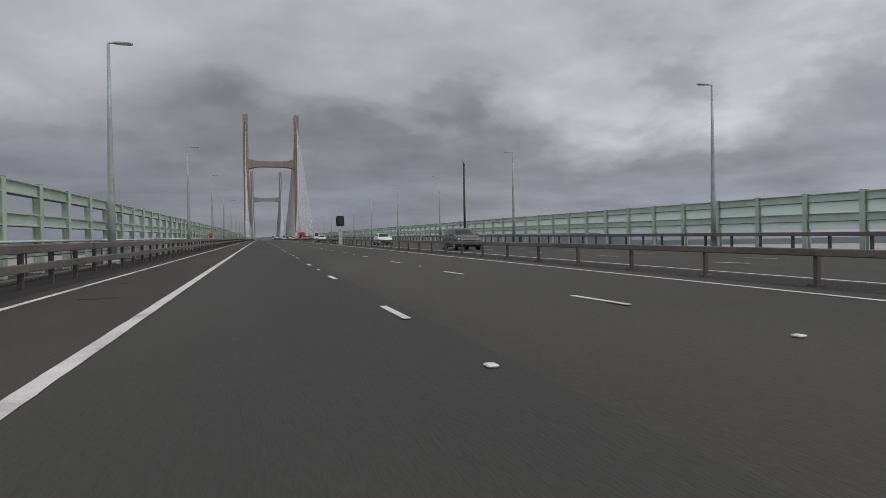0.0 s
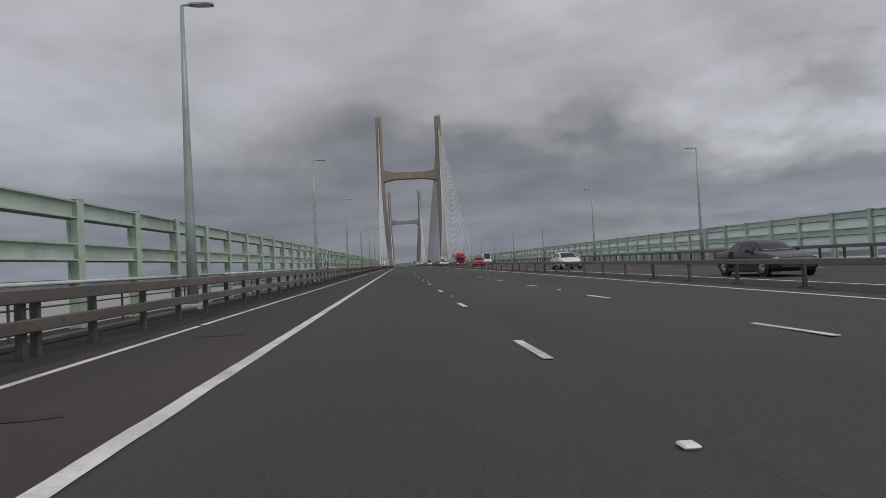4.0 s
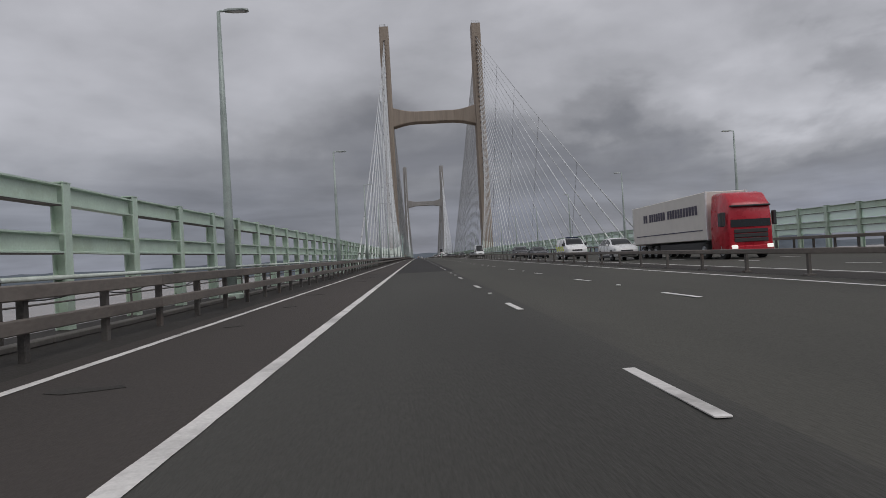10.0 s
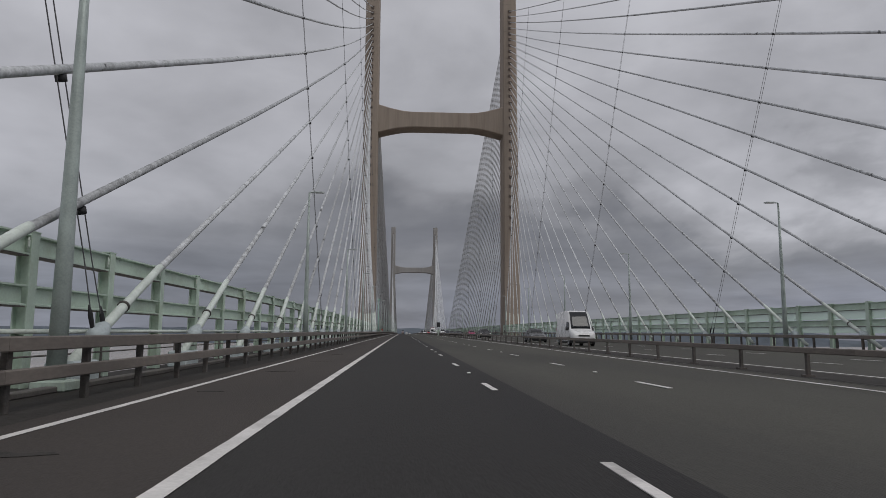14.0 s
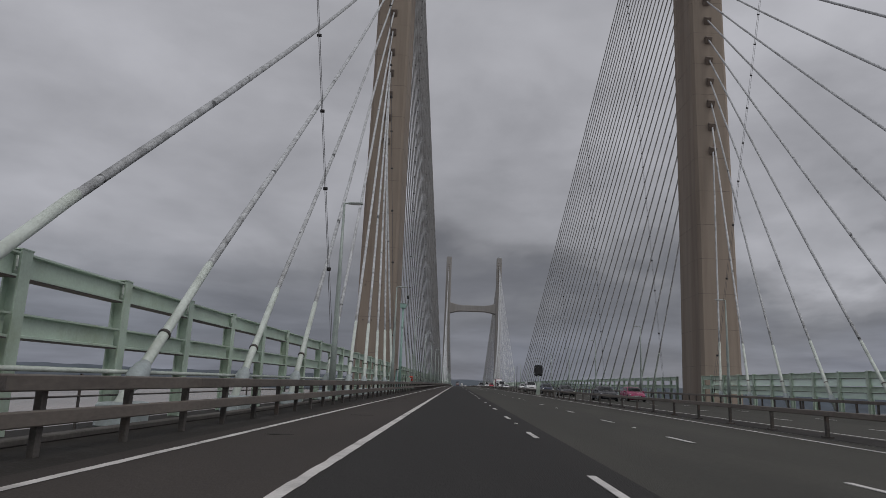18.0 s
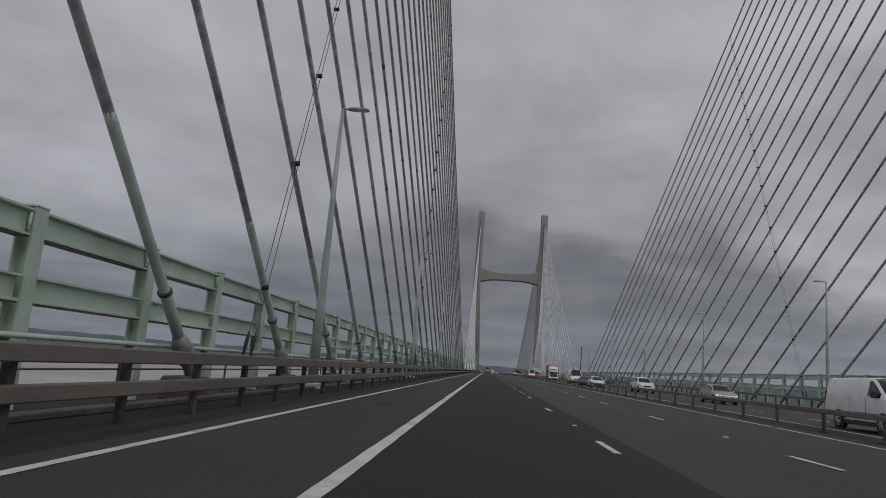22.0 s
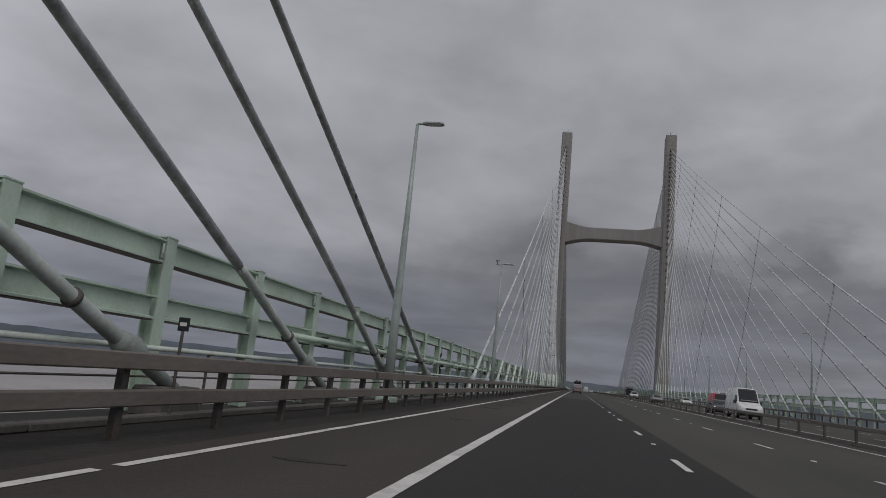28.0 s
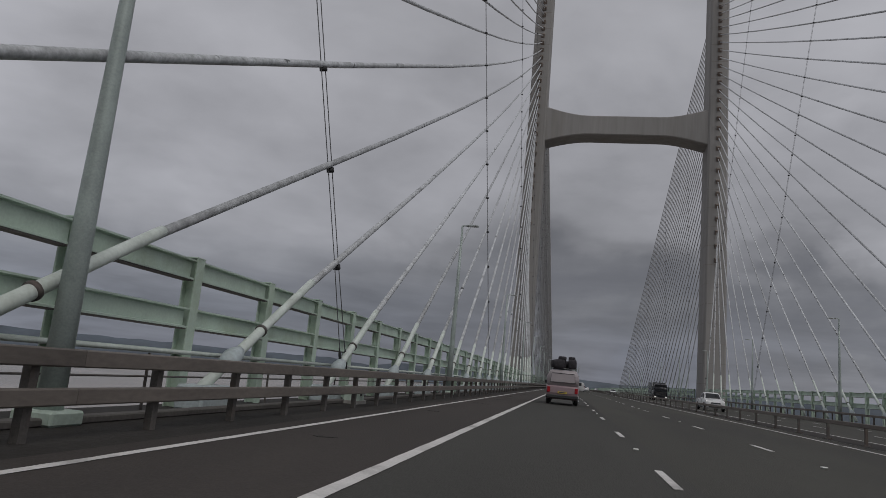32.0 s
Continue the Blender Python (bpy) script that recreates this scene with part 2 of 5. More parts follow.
M_CABLE = material("cable_sheath", (0.46, 0.475, 0.49), 0.6, var=0.20, scale=3.2, fine=14, bump=0.2, stain=(0.20, 0.205, 0.21), stain_amt=0.8, island=0.2, space="World", spots=0.672)
M_SLEEVE = material("cable_sleeve", (0.54, 0.59, 0.545), 0.5, var=0.09, scale=2, fine=14, bump=0.1, stain=(0.36, 0.39, 0.34), stain_amt=0.6, island=0.1, space="World")
M_SLEEVEG = material("cable_sleeve_green", (0.41, 0.455, 0.43), 0.55, var=0.12, scale=2, fine=14, bump=0.1, stain=(0.28, 0.31, 0.28), stain_amt=0.6, island=0.12, space="World")
M_FOOT = material("anchor_cap_grey", (0.37, 0.42, 0.43), 0.5, var=0.12, scale=3, fine=16, bump=0.1, stain=(0.25, 0.27, 0.26), stain_amt=0.6, space="World")
M_FOOT_OLD = material("anchor_cap_dull", (0.24, 0.265, 0.25), 0.55, var=0.16, scale=3, fine=16, bump=0.1, stain=(0.13, 0.125, 0.11), stain_amt=0.7, space="World")
M_RUBBER = material("black_rubber", (0.022, 0.022, 0.024), 0.7, var=0.15, bump=0.1)
M_WIRE = material("wire_dark", (0.15, 0.15, 0.155), 0.5, metal=0.5, var=0.1, bump=0)
M_CONC = material("pylon_concrete", (0.270, 0.227, 0.189), 0.9, var=0.08, scale=0.42, fine=1.6, bump=0.15, stain=(0.168, 0.128, 0.101), stain_amt=0.75, stretch=(1, 1, 0.07), space="World")
# second pylon: concrete greyed by distance haze put into its colour
M_CONC_HAZED = material("pylon_concrete_hazed", (0.258, 0.252, 0.245), 0.9, var=0.08, scale=0.42, fine=1.6, bump=0.15, stain=(0.20, 0.185, 0.17), stain_amt=0.7, stretch=(1, 1, 0.07), space="World")
M_JOINT = material("concrete_joint", (0.18, 0.15, 0.13), 0.95, var=0.15, scale=1, fine=8, bump=0.2)
M_PATCH = material("concrete_patch", (0.45, 0.41, 0.36), 0.9, var=0.12, scale=2, fine=10, bump=0.2)
M_KERB = material("kerb_concrete", (0.095, 0.088, 0.081), 0.9, var=0.18, scale=0.8, fine=14, bump=0.2, stain=(0.07, 0.065, 0.06), stain_amt=0.8, space="World")
M_CCTV = material("teal_mast_paint", (0.27, 0.42, 0.38), 0.5, var=0.1, scale=2, fine=20, bump=0.08)
M_DECK = material("deck_concrete", (0.33, 0.32, 0.30), 0.9, var=0.12, scale=0.3, fine=6, bump=0.2, space="World")
M_DOOR = material("teal_door_paint", (0.22, 0.42, 0.38), 0.5, var=0.1, scale=2, fine=20, bump=0.1)
M_ORANGE = material("orange_plastic", (0.50, 0.085, 0.05), 0.45, var=0.12, scale=5, fine=40, bump=0.05)
M_SIGNBK = material("sign_back_black", (0.018, 0.019, 0.023), 0.5, var=0.15, scale=4, bump=0.05)
M_MASTD = material("dark_mast", (0.045, 0.042, 0.042), 0.6, var=0.15, scale=3, bump=0.1)
M_GLASS = material("vehicle_glass", (0.012, 0.014, 0.016), 0.08, var=0.05, bump=0)
M_TYRE = material("tyre_rubber", (0.02, 0.02, 0.02), 0.85, var=0.1, bump=0.2)
M_RIM = material("alloy_rim", (0.4, 0.41, 0.42), 0.35, metal=0.8, var=0.06, bump=0)
M_TRIM = material("dark_trim", (0.03, 0.03, 0.032), 0.6, var=0.1, bump=0.05)
M_PLATE_F = material("plate_white", (0.7, 0.7, 0.68), 0.4, var=0.03, bump=0)
M_PLATE_R = material("plate_yellow", (0.65, 0.5, 0.05), 0.4, var=0.03, bump=0)
M_BAGS = material("luggage_fabric", (0.028, 0.026, 0.03), 0.85, var=0.3, scale=6, fine=40, bump=0.5)
M_INK = material("sign_ink", (0.05, 0.04, 0.07), 0.5, var=0.05, bump=0)


def paint(name, c, rough=0.28, metal=0.0):
    return material(name, c, rough, metal=metal, var=0.04, scale=1.5, fine=20, bump=0.0)


P_WHITE, P_SILVER, P_DARK = paint("paint_white", (0.66, 0.66, 0.66)), paint("paint_silver", (0.36, 0.37, 0.38), 0.3, 0.5), paint("paint_black", (0.022, 0.023, 0.027))
P_RED, P_BLUE, P_GREY = paint("paint_red", (0.42, 0.02, 0.035)), paint("paint_blue", (0.018, 0.026, 0.055)), paint("paint_grey", (0.062, 0.066, 0.070))
P_PINK, P_CREAM, P_YELL = paint("paint_faded_pink", (0.28, 0.205, 0.22), 0.45), paint("paint_cream", (0.35, 0.315, 0.325), 0.45), paint("paint_high_vis", (0.62, 0.70, 0.04), 0.4)
P_MAGENTA = paint("paint_magenta", (0.30, 0.03, 0.10))
P_BEIGE = paint("trailer_sheet", (0.58, 0.55, 0.51), 0.5)
P_MAROON = paint("curtain_red", (0.25, 0.035, 0.045), 0.55)


def emitter(name, colour, strength):
    m = bpy.data.materials.new(name)
    m.use_nodes = True
    b = m.node_tree.nodes["Principled BSDF"]
    b.inputs["Base Color"].default_value = (*colour, 1)
    b.inputs["Emission Color"].default_value = (*colour, 1)
    b.inputs["Emission Strength"].default_value = strength
    b.inputs["Roughness"].default_value = 0.2
    return m


M_HEAD = emitter("headlight_lit", (0.9, 0.88, 0.82), 0.55)
M_HEADOFF = material("headlight_glass", (0.5, 0.52, 0.54), 0.12, var=0.1, scale=10, bump=0)
M_TAIL = material("tail_light_red", (0.30, 0.012, 0.018), 0.2, var=0.1, bump=0)

# translucent screen sheet between the rails of the wind barrier
M_SCREEN = bpy.data.materials.new("mint_screen")
M_SCREEN.use_nodes = True
_n, _l = M_SCREEN.node_tree.nodes, M_SCREEN.node_tree.links
_b = _n["Principled BSDF"]
_b.inputs["Base Color"].default_value = (0.50, 0.66, 0.56, 1)
_b.inputs["Roughness"].default_value = 0.35
_b.inputs["Base Color"].default_value = (0.56, 0.68, 0.60, 1)
_tl = _n.new("ShaderNodeBsdfTranslucent")
_tl.inputs[0].default_value = (0.62, 0.76, 0.68, 1)
_m0 = _n.new("ShaderNodeMixShader")
_m0.inputs[0].default_value = 0.6
_l.new(_b.outputs[0], _m0.inputs[1])
_l.new(_tl.outputs[0], _m0.inputs[2])
_t = _n.new("ShaderNodeBsdfTransparent")
_m = _n.new("ShaderNodeMixShader")
_nz = _n.new("ShaderNodeTexNoise")
_nz.inputs["Scale"].default_value = 0.8
_mr = _n.new("ShaderNodeMapRange")
_mr.inputs[3].default_value, _mr.inputs[4].default_value = 0.40, 0.65
_l.new(_nz.outputs[0], _mr.inputs[0])
_l.new(_mr.outputs[0], _m.inputs[0])
_l.new(_t.outputs[0], _m.inputs[1])
_l.new(_m0.outputs[0], _m.inputs[2])
_l.new(_m.outputs[0], _n["Material Output"].inputs[0])

# estuary water: silty, wind-ruffled
M_WATER = bpy.data.materials.new("estuary_water")
M_WATER.use_nodes = True
_n, _l = M_WATER.node_tree.nodes, M_WATER.node_tree.links
_b = _n["Principled BSDF"]
_b.inputs["Base Color"].default_value = (0.24, 0.205, 0.175, 1)
_b.inputs["Roughness"].default_value = 0.22
_g = _n.new("ShaderNodeNewGeometry")
_w1 = _n.new("ShaderNodeTexNoise")
_w1.inputs["Scale"].default_value, _w1.inputs["Detail"].default_value = 0.12, 8
_w2 = _n.new("ShaderNodeTexNoise")
_w2.inputs["Scale"].default_value, _w2.inputs["Detail"].default_value = 0.004, 5
_l.new(_g.outputs["Position"], _w1.inputs["Vector"])
_l.new(_g.outputs["Position"], _w2.inputs["Vector"])
_bp = _n.new("ShaderNodeBump")
_bp.inputs["Strength"].default_value, _bp.inputs["Distance"].default_value = 0.6, 1.2
_l.new(_w1.outputs[0], _bp.inputs["Height"])
_l.new(_bp.outputs[0], _b.inputs["Normal"])
_r = _n.new("ShaderNodeValToRGB")
_r.color_ramp.elements[0].position, _r.color_ramp.elements[0].color = 0.35, (0.20, 0.175, 0.15, 1)
_r.color_ramp.elements[1].position, _r.color_ramp.elements[1].color = 0.65, (0.34, 0.30, 0.265, 1)
_l.new(_w2.outputs[0], _r.inputs[0])
_l.new(_r.outputs[0], _b.inputs["Base Color"])
# the blue-grey of distance haze is painted into the hills' colour
M_HILL = material("far_hills_hazed", (0.075, 0.092, 0.112), 0.95, var=0.2, scale=0.004, fine=0.02, bump=0, stain=(0.10, 0.116, 0.132), stain_amt=0.6, space="World")


# ---- builders ----
def zr(y):
    """Height of the carriageway at y."""
    return SLOPE * (y - 228) - CREST * (y - 228) ** 2


def tilt(y):
    """Turn that lays a straight piece along the slope of the road at y."""
    return Matrix.Rotation(math.atan(SLOPE - 2 * CREST * (y - 228)), 4, 'X')


def mesh(name, verts, faces, mat, smooth=False):
    me = bpy.data.meshes.new(name)
    me.from_pydata([tuple(v) for v in verts], [], faces)
    if isinstance(mat, (list, tuple)):
        for m in mat:
            me.materials.append(m)
    else:
        me.materials.append(mat)
    if smooth:
        me.polygons.foreach_set("use_smooth", [True] * len(me.polygons))
    me.update()
    return me


class Geo:
    """Collects simple solids into one mesh."""

    def __init__(self):
        self.v, self.f = [], []

    def box(self, x0, x1, y0, y1, z0, z1, c=0.0):
        """A box, its long vertical edges cut by c."""
        if not c:
            ring = [(x0, y0), (x1, y0), (x1, y1), (x0, y1)]
        else:
            ring = [(x0 + c, y0), (x1 - c, y0), (x1, y0 + c), (x1, y1 - c), (x1 - c, y1), (x0 + c, y1), (x0, y1 - c), (x0, y0 + c)]
        return self.prism(ring, z0, z1)

    def prism(self, ring, z0, z1):
        o, n = len(self.v), len(ring)
        self.v += [(x, y, z0) for x, y in ring] + [(x, y, z1) for x, y in ring]
        self.f += [tuple(range(o + n - 1, o - 1, -1)), tuple(range(o + n, o + 2 * n))]
        self.f += [(o + i, o + (i + 1) % n, o + n + (i + 1) % n, o + n + i) for i in range(n)]
        return self

    def along(self, prof, y0, y1, lift=False):
        """Section of (x, z) points, anticlockwise seen from -y, swept along y."""
        o, n = len(self.v), len(prof)
        a, b = (zr(y0), zr(y1)) if lift else (0, 0)
        self.v += [(x, y0, z + a) for x, z in prof] + [(x, y1, z + b) for x, z in prof]
        self.f += [tuple(range(o, o + n)), tuple(range(o + 2 * n - 1, o + n - 1, -1))]
        self.f += [(o + (i + 1) % n, o + i, o + n + i, o + n + (i + 1) % n) for i in range(n)]
        return self

    def across(self, prof, x0, x1):
        """Section of (y, z) points swept along x."""
        o, n = len(self.v), len(prof)
        self.v += [(x0, y, z) for y, z in prof] + [(x1, y, z) for y, z in prof]
        self.f += [tuple(range(o + n - 1, o - 1, -1)), tuple(range(o + n, o + 2 * n))]
        self.f += [(o + i, o + (i + 1) % n, o + n + (i + 1) % n, o + n + i) for i in range(n)]
        return self

    def tube(self, pts, radii, n=8):
        """Round bar through pts."""
        pts = [Vector(p) for p in pts]
        if isinstance(radii, (int, float)):
            radii = [radii] * len(pts)
        o = len(self.v)
        for i, p in enumerate(pts):
            d = (pts[min(i + 1, len(pts) - 1)] - pts[max(i - 1, 0)]).normalized()
            u = d.cross(Vector((0, 0, 1)) if abs(d.z) < 0.95 else Vector((1, 0, 0))).normalized()
            w = u.cross(d)
            for k in range(n):
                a = 2 * math.pi * k / n
                self.v.append(tuple(p + radii[i] * (math.cos(a) * u + math.sin(a) * w)))
        for i in range(len(pts) - 1):
            for k in range(n):
                a, b = o + i * n + k, o + i * n + (k + 1) % n
                self.f.append((a, b, b + n, a + n))
        self.f += [tuple(range(o + n - 1, o - 1, -1)), tuple(range(o + (len(pts) - 1) * n, o + len(pts) * n))]
        return self

    def loft(self, rings):
        o, n = len(self.v), len(rings[0])
        for r in rings:
            self.v += [tuple(p) for p in r]
        for i in range(len(rings) - 1):
            for k in range(n):
                a, b = o + i * n + k, o + i * n + (k + 1) % n
                self.f.append((a, b, b + n, a + n))
        self.f += [tuple(range(o + n - 1, o - 1, -1)), tuple(range(o + (len(rings) - 1) * n, o + len(rings) * n))]
        return self

    def mesh(self, name, mat, smooth=False):
        return mesh(name, self.v, self.f, mat, smooth)


def bevelled(geo, name, mat, width=0.02, seg=1, smooth=False):
    """The collected solid with its edges rounded."""
    bm = bmesh.new()
    me = geo.mesh(name, mat)
    bm.from_mesh(me)
    bmesh.ops.recalc_face_normals(bm, faces=bm.faces)
    bmesh.ops.bevel(bm, geom=list(bm.edges), offset=width, segments=seg, affect='EDGES', clamp_overlap=True)
    bm.to_mesh(me)
    bm.free()
    if smooth:
        me.polygons.foreach_set("use_smooth", [True] * len(me.polygons))
    return me


def thing(name, at, label, category, group="", kind="", data=None, rz=0.0):
    ob = new(name, data)
    ob.matrix_basis = Matrix.Translation(at) @ Matrix.Rotation(rz, 4, 'Z')
    return tagged(ob, label, category, group, kind)


def part(name, data, parent, at=(0, 0, 0), label="", rot=None, kind=""):
    ob = new(name, data)
    ob.parent = parent
    ob.matrix_basis = Matrix.Translation(at) @ (rot if rot is not None else Matrix())
    if label:
        ob["label"] = label
    if kind:
        ob["kind"] = kind
    return ob


def strip(name, x0, x1, ya, yb, lift, mat, step=20.0):
    """A thin sheet that follows the carriageway."""
    n = max(1, int((yb - ya) / step))
    v, f = [], []
    for i in range(n + 1):
        y = ya + (yb - ya) * i / n
        v += [(x0, y, zr(y) + lift), (x1, y, zr(y) + lift)]
        if i:
            o = 2 * i
            f.append((o - 2, o - 1, o + 1, o))
    return mesh(name, v, f, mat)


Y0, Y1 = -760.0, 1500.0          # ends of the bridge deck
NEAR0, NEAR1 = -580.0, 470.0     # stretch that the road passes closely
TOWERS = (0.0, 456.0)
random.seed(7)

# ---- water, far shores ----
g = Geo()
ring = [(4700 * math.cos(a * math.pi / 48), 4700 * math.sin(a * math.pi / 48), -46) for a in range(96)]
wv = [(0, 0, -46)] + ring
water = thing("water", (0, 0, 0), "grey-brown silty estuary water ruffled by wind", "water", kind="structure",
              data=mesh("water", wv, [(0, 1 + i, 1 + (i + 1) % 96) for i in range(96)], M_WATER))


def hills(name, a0, a1, dist, top, rough, seed, label):
    v, f = [], []
    n = 160
    for i in range(n + 1):
        a = radians(a0 + (a1 - a0) * i / n)
        edge = min(1.0, i / 10, (n - i) / 10)
        h = top * (0.35 + 0.65 * edge) + rough * (noise.noise((i * 0.07, seed, 0)) + 0.4 * noise.noise((i * 0.31, seed, 3)) + 0.18 * noise.noise((i * 1.1, seed, 5)))
        for d, z in ((dist - 260, -46.5), (dist - 200, -41), (dist - 90, -46 + (h + 46) * 0.55), (dist, h), (dist + 150, h * 0.8 - 10)):
            v.append((d * math.sin(a), d * math.cos(a), z))
        if i:
            o = 5 * i
            for k in range(4):
                f.append((o - 5 + k, o + k, o + k + 1, o - 4 + k))
    return thing(name, (0, 0, 0), label, "hills", kind="structure", data=mesh(name, v, f, M_HILL, True))


hills("backdrop_hills_west", -82, -14, 4300, 44, 12, 1.0, "low dark blue-grey wooded hills on the far shore")
hills("backdrop_hills_ahead", -16, 34, 4350, 50, 12, 4.0, "low hazy grey-green shore ahead of the bridge")
hills("backdrop_hills_east", 30, 128, 4400, -12, 8, 9.0, "flat hazy grey shore beyond the estuary")
hills("backdrop_hills_behind", 126, 282, 4400, 0, 8, 12.0, "flat distant shore behind the bridge")

# ---- deck and carriageways ----
g = Geo()
n = 60
sec = [(-18.2, 0.02), (-18.2, -0.55), (-14.0, -2.2), (14.0, -2.2), (18.2, -0.55), (18.2, 0.02)]
rings = []
for i in range(n + 1):
    y = Y0 + (Y1 - Y0) * i / n
    rings.append([(x, y, zr(y) + z - 0.05) for x, z in sec])
g.loft(rings)
thing("bridge_deck", (0, 0, 0), "pale grey concrete bridge deck with sloping underside", "bridge deck", kind="structure", data=g.mesh("bridge_deck", M_DECK))

XS = dict(e0=-14.51, e1=-12.07, d1=-8.43, d2=-4.75, e2=-0.69)
road = thing("road", (0, 0, 0), "worn grey asphalt carriageway with darker nearside lane", "road", kind="structure",
             data=strip("road_worn", -8.15, 0.30, Y0, Y1, -0.004, M_ROAD))
part("nearside_lane", strip("nearside_lane", -11.93, -8.15, Y0, -252, 0.0, M_LANE_OLD), road, label="grey worn asphalt of the nearside lane")
part("nearside_lane", strip("nearside_lane", -11.93, -7.95, -252, 264, 0.0, M_LANE), road, label="darker asphalt of the nearside lane")
part("nearside_lane", strip("nearside_lane", -11.93, -8.15, 264, Y1, 0.0, M_LANE_OLD), road, label="grey worn asphalt of the nearside lane")
part("hard_shoulder", strip("hard_shoulder", -15.0, -11.93, Y0, Y1, 0.0, M_SHOULDER), road, label="brownish asphalt hard shoulder")
part("verge", strip("verge", -18.2, -15.0, Y0, Y1, 0.0, M_VERGE), road, label="dirty grey verge behind the barrier")
part("median_strip", strip("median_strip", 0.30, 2.05, Y0, Y1, 0.0, M_VERGE), road, label="dirty grey strip under the central barrier")
part("far_lanes", strip("far_lanes", 2.05, 13.6, Y0, Y1, 0.0, M_ROAD), road)
part("far_shoulder", strip("far_shoulder", 13.6, 16.2, Y0, Y1, 0.0, M_SHOULDER), road)
part("far_verge", strip("far_verge", 16.2, 18.2, Y0, Y1, 0.0, M_VERGE), road)

lines = thing("road_markings", (0, 0, 0), "worn white painted edge and lane lines", "road markings", kind="structure")


def line_strip(name, xc, w, seed):
    """A painted edge line, its borders slightly ragged."""
    v, f = [], []
    lr = random.Random(seed)
    k = int((Y1 - Y0) / (0.3 if seed < 4 else 0.75))
    for i in range(k + 1):
        y = Y0 + (Y1 - Y0) * i / k
        worn = 3.0 if seed == 2 and noise.noise((y * 0.03, 5, 2)) > 0.35 else 1.0
        j = 0.010 * noise.noise((y * 0.9, seed, 0))
        q = (0.008 * noise.noise((y * 1.7, seed, 7)) + (0.008 * noise.noise((y * 5.3, seed, 3)) if seed < 3 else 0)) * worn - (0.012 if worn > 1 else 0)
        j += float(np.interp(y, (-420, -360, -330, -290, -260, -230, -200), (0, 0.02, 0.055, 0.07, 0.06, 0.05, 0.075))) if seed == 2 else 0
        v += [(xc - w / 2 + j - q, y, zr(y) + 0.007), (xc + w / 2 + j + q, y, zr(y) + 0.007)]
        if i and not (seed in (1, 3) and lr.random() < 0.006):
            o = 2 * i
            f.append((o - 2, o - 1, o + 1, o))
    return mesh(name, v, f, M_LINE)


part("edge_line", line_strip("shoulder_outer_line", XS["e0"], 0.14, 1), lines)
part("edge_line", line_strip("shoulder_line", XS["e1"], 0.19, 2), lines, label="broad ribbed white line beside the hard shoulder")
part("edge_line", line_strip("median_line", XS["e2"], 0.16, 3), lines)
part("edge_line", line_strip("far_median_line", 2.35, 0.16, 4), lines)
part("edge_line", line_strip("far_shoulder_line", 13.6, 0.22, 5), lines)
part("edge_line", line_strip("far_outer_line", 15.9, 0.14, 6), lines)
g = Geo()
g.box(-0.06, 0.06, -1.0, 1.0, 0, 0.009, 0.01)
dash_me = g.mesh("lane_dash", M_LINE)
stud_me = bevelled(Geo().box(-0.055, 0.055, -0.07, 0.07, 0, 0.028), "road_stud", M_STUD, 0.012)
rest = Geo()
# where the rhythm of the lane dashes shifts along the road
PH_Y = (-562, -481, -398, -345, -318, -266, -239, -213, -187, -75, -51, -39.2, -27.4, -16.0, -4.3, 7.1, 17.7, 28.3, 39.4, 50.8, 61.8, 70.0, 104, 149, 219, 250, 311)
PH_D = (4.66, 5.1, 6.38, 6.18, 5.5, 3.55, 4.2, 2.97, 1.6, 5.8, 3.6, 5.8, 8.6, 11.0, 13.7, 16.1, 17.7, 19.3, 21.4, 23.8, 25.2, 24.2, 23.9, 23.4, 22.7, 23.3, 23.3)
dash_y = np.linspace(Y0, Y1, 6000)
dash_n = (dash_y - np.interp(dash_y, PH_Y, PH_D)) / 9
for x, off in ((XS["d1"], 0.0), (XS["d2"], 0.5), (6.1, 2.0), (9.85, 5.0)):
    for k0 in range(int(Y0 / 9) + 1, int(Y1 / 9)):
        y = float(np.interp(k0, dash_n, dash_y)) + off
        if NEAR0 < y < NEAR1 + 40 and x < 0:
            drift = float(np.interp(y, (-460, -410, -390, -365, -310), (0, -0.17, -0.17, -0.05, 0))) if x < -8 else 0.0
            part("lane_dash", dash_me, lines, (x + drift + random.uniform(-0.015, 0.015), y, zr(y) + 0.002), rot=Matrix.Rotation(random.uniform(-0.004, 0.004), 4, 'Z'))
            if k0 % 2 == 0:
                part("road_stud", stud_me, lines, (x, y + 4.5, zr(y + 4.5) + 0.002))
        else:
            zz = zr(y)
            rest.box(x - 0.06, x + 0.06, y - 1, y + 1, zz + 0.002, zz + 0.010)
part("far_lane_dashes", rest.mesh("far_lane_dashes", M_LINE), lines, kind="stuff")
# sealed joints across the shoulder and tar stains
g = Geo()
y = NEAR0
while y < NEAR1:
    w = random.uniform(0.3, 0.9)
    zz = zr(y) + 0.003
    x = random.uniform(-14.2, -13.6)
    a, b = random.uniform(0.1, 0.25), random.uniform(0.12, 0.35)
    g.prism([(x, y), (x + w * 0.3, y - a * 0.5), (x + w * 0.6, y - 0.05), (x + w, y + a * 0.4), (x + w * 0.85, y + b), (x + w * 0.5, y + b * 0.6), (x + w * 0.25, y + b * 1.1), (x + 0.05, y + b * 0.5)], zz, zz + 0.003)
    y += random.uniform(4, 11)
part("tar_marks", g.mesh("tar_marks", M_TAR), road, kind="stuff")

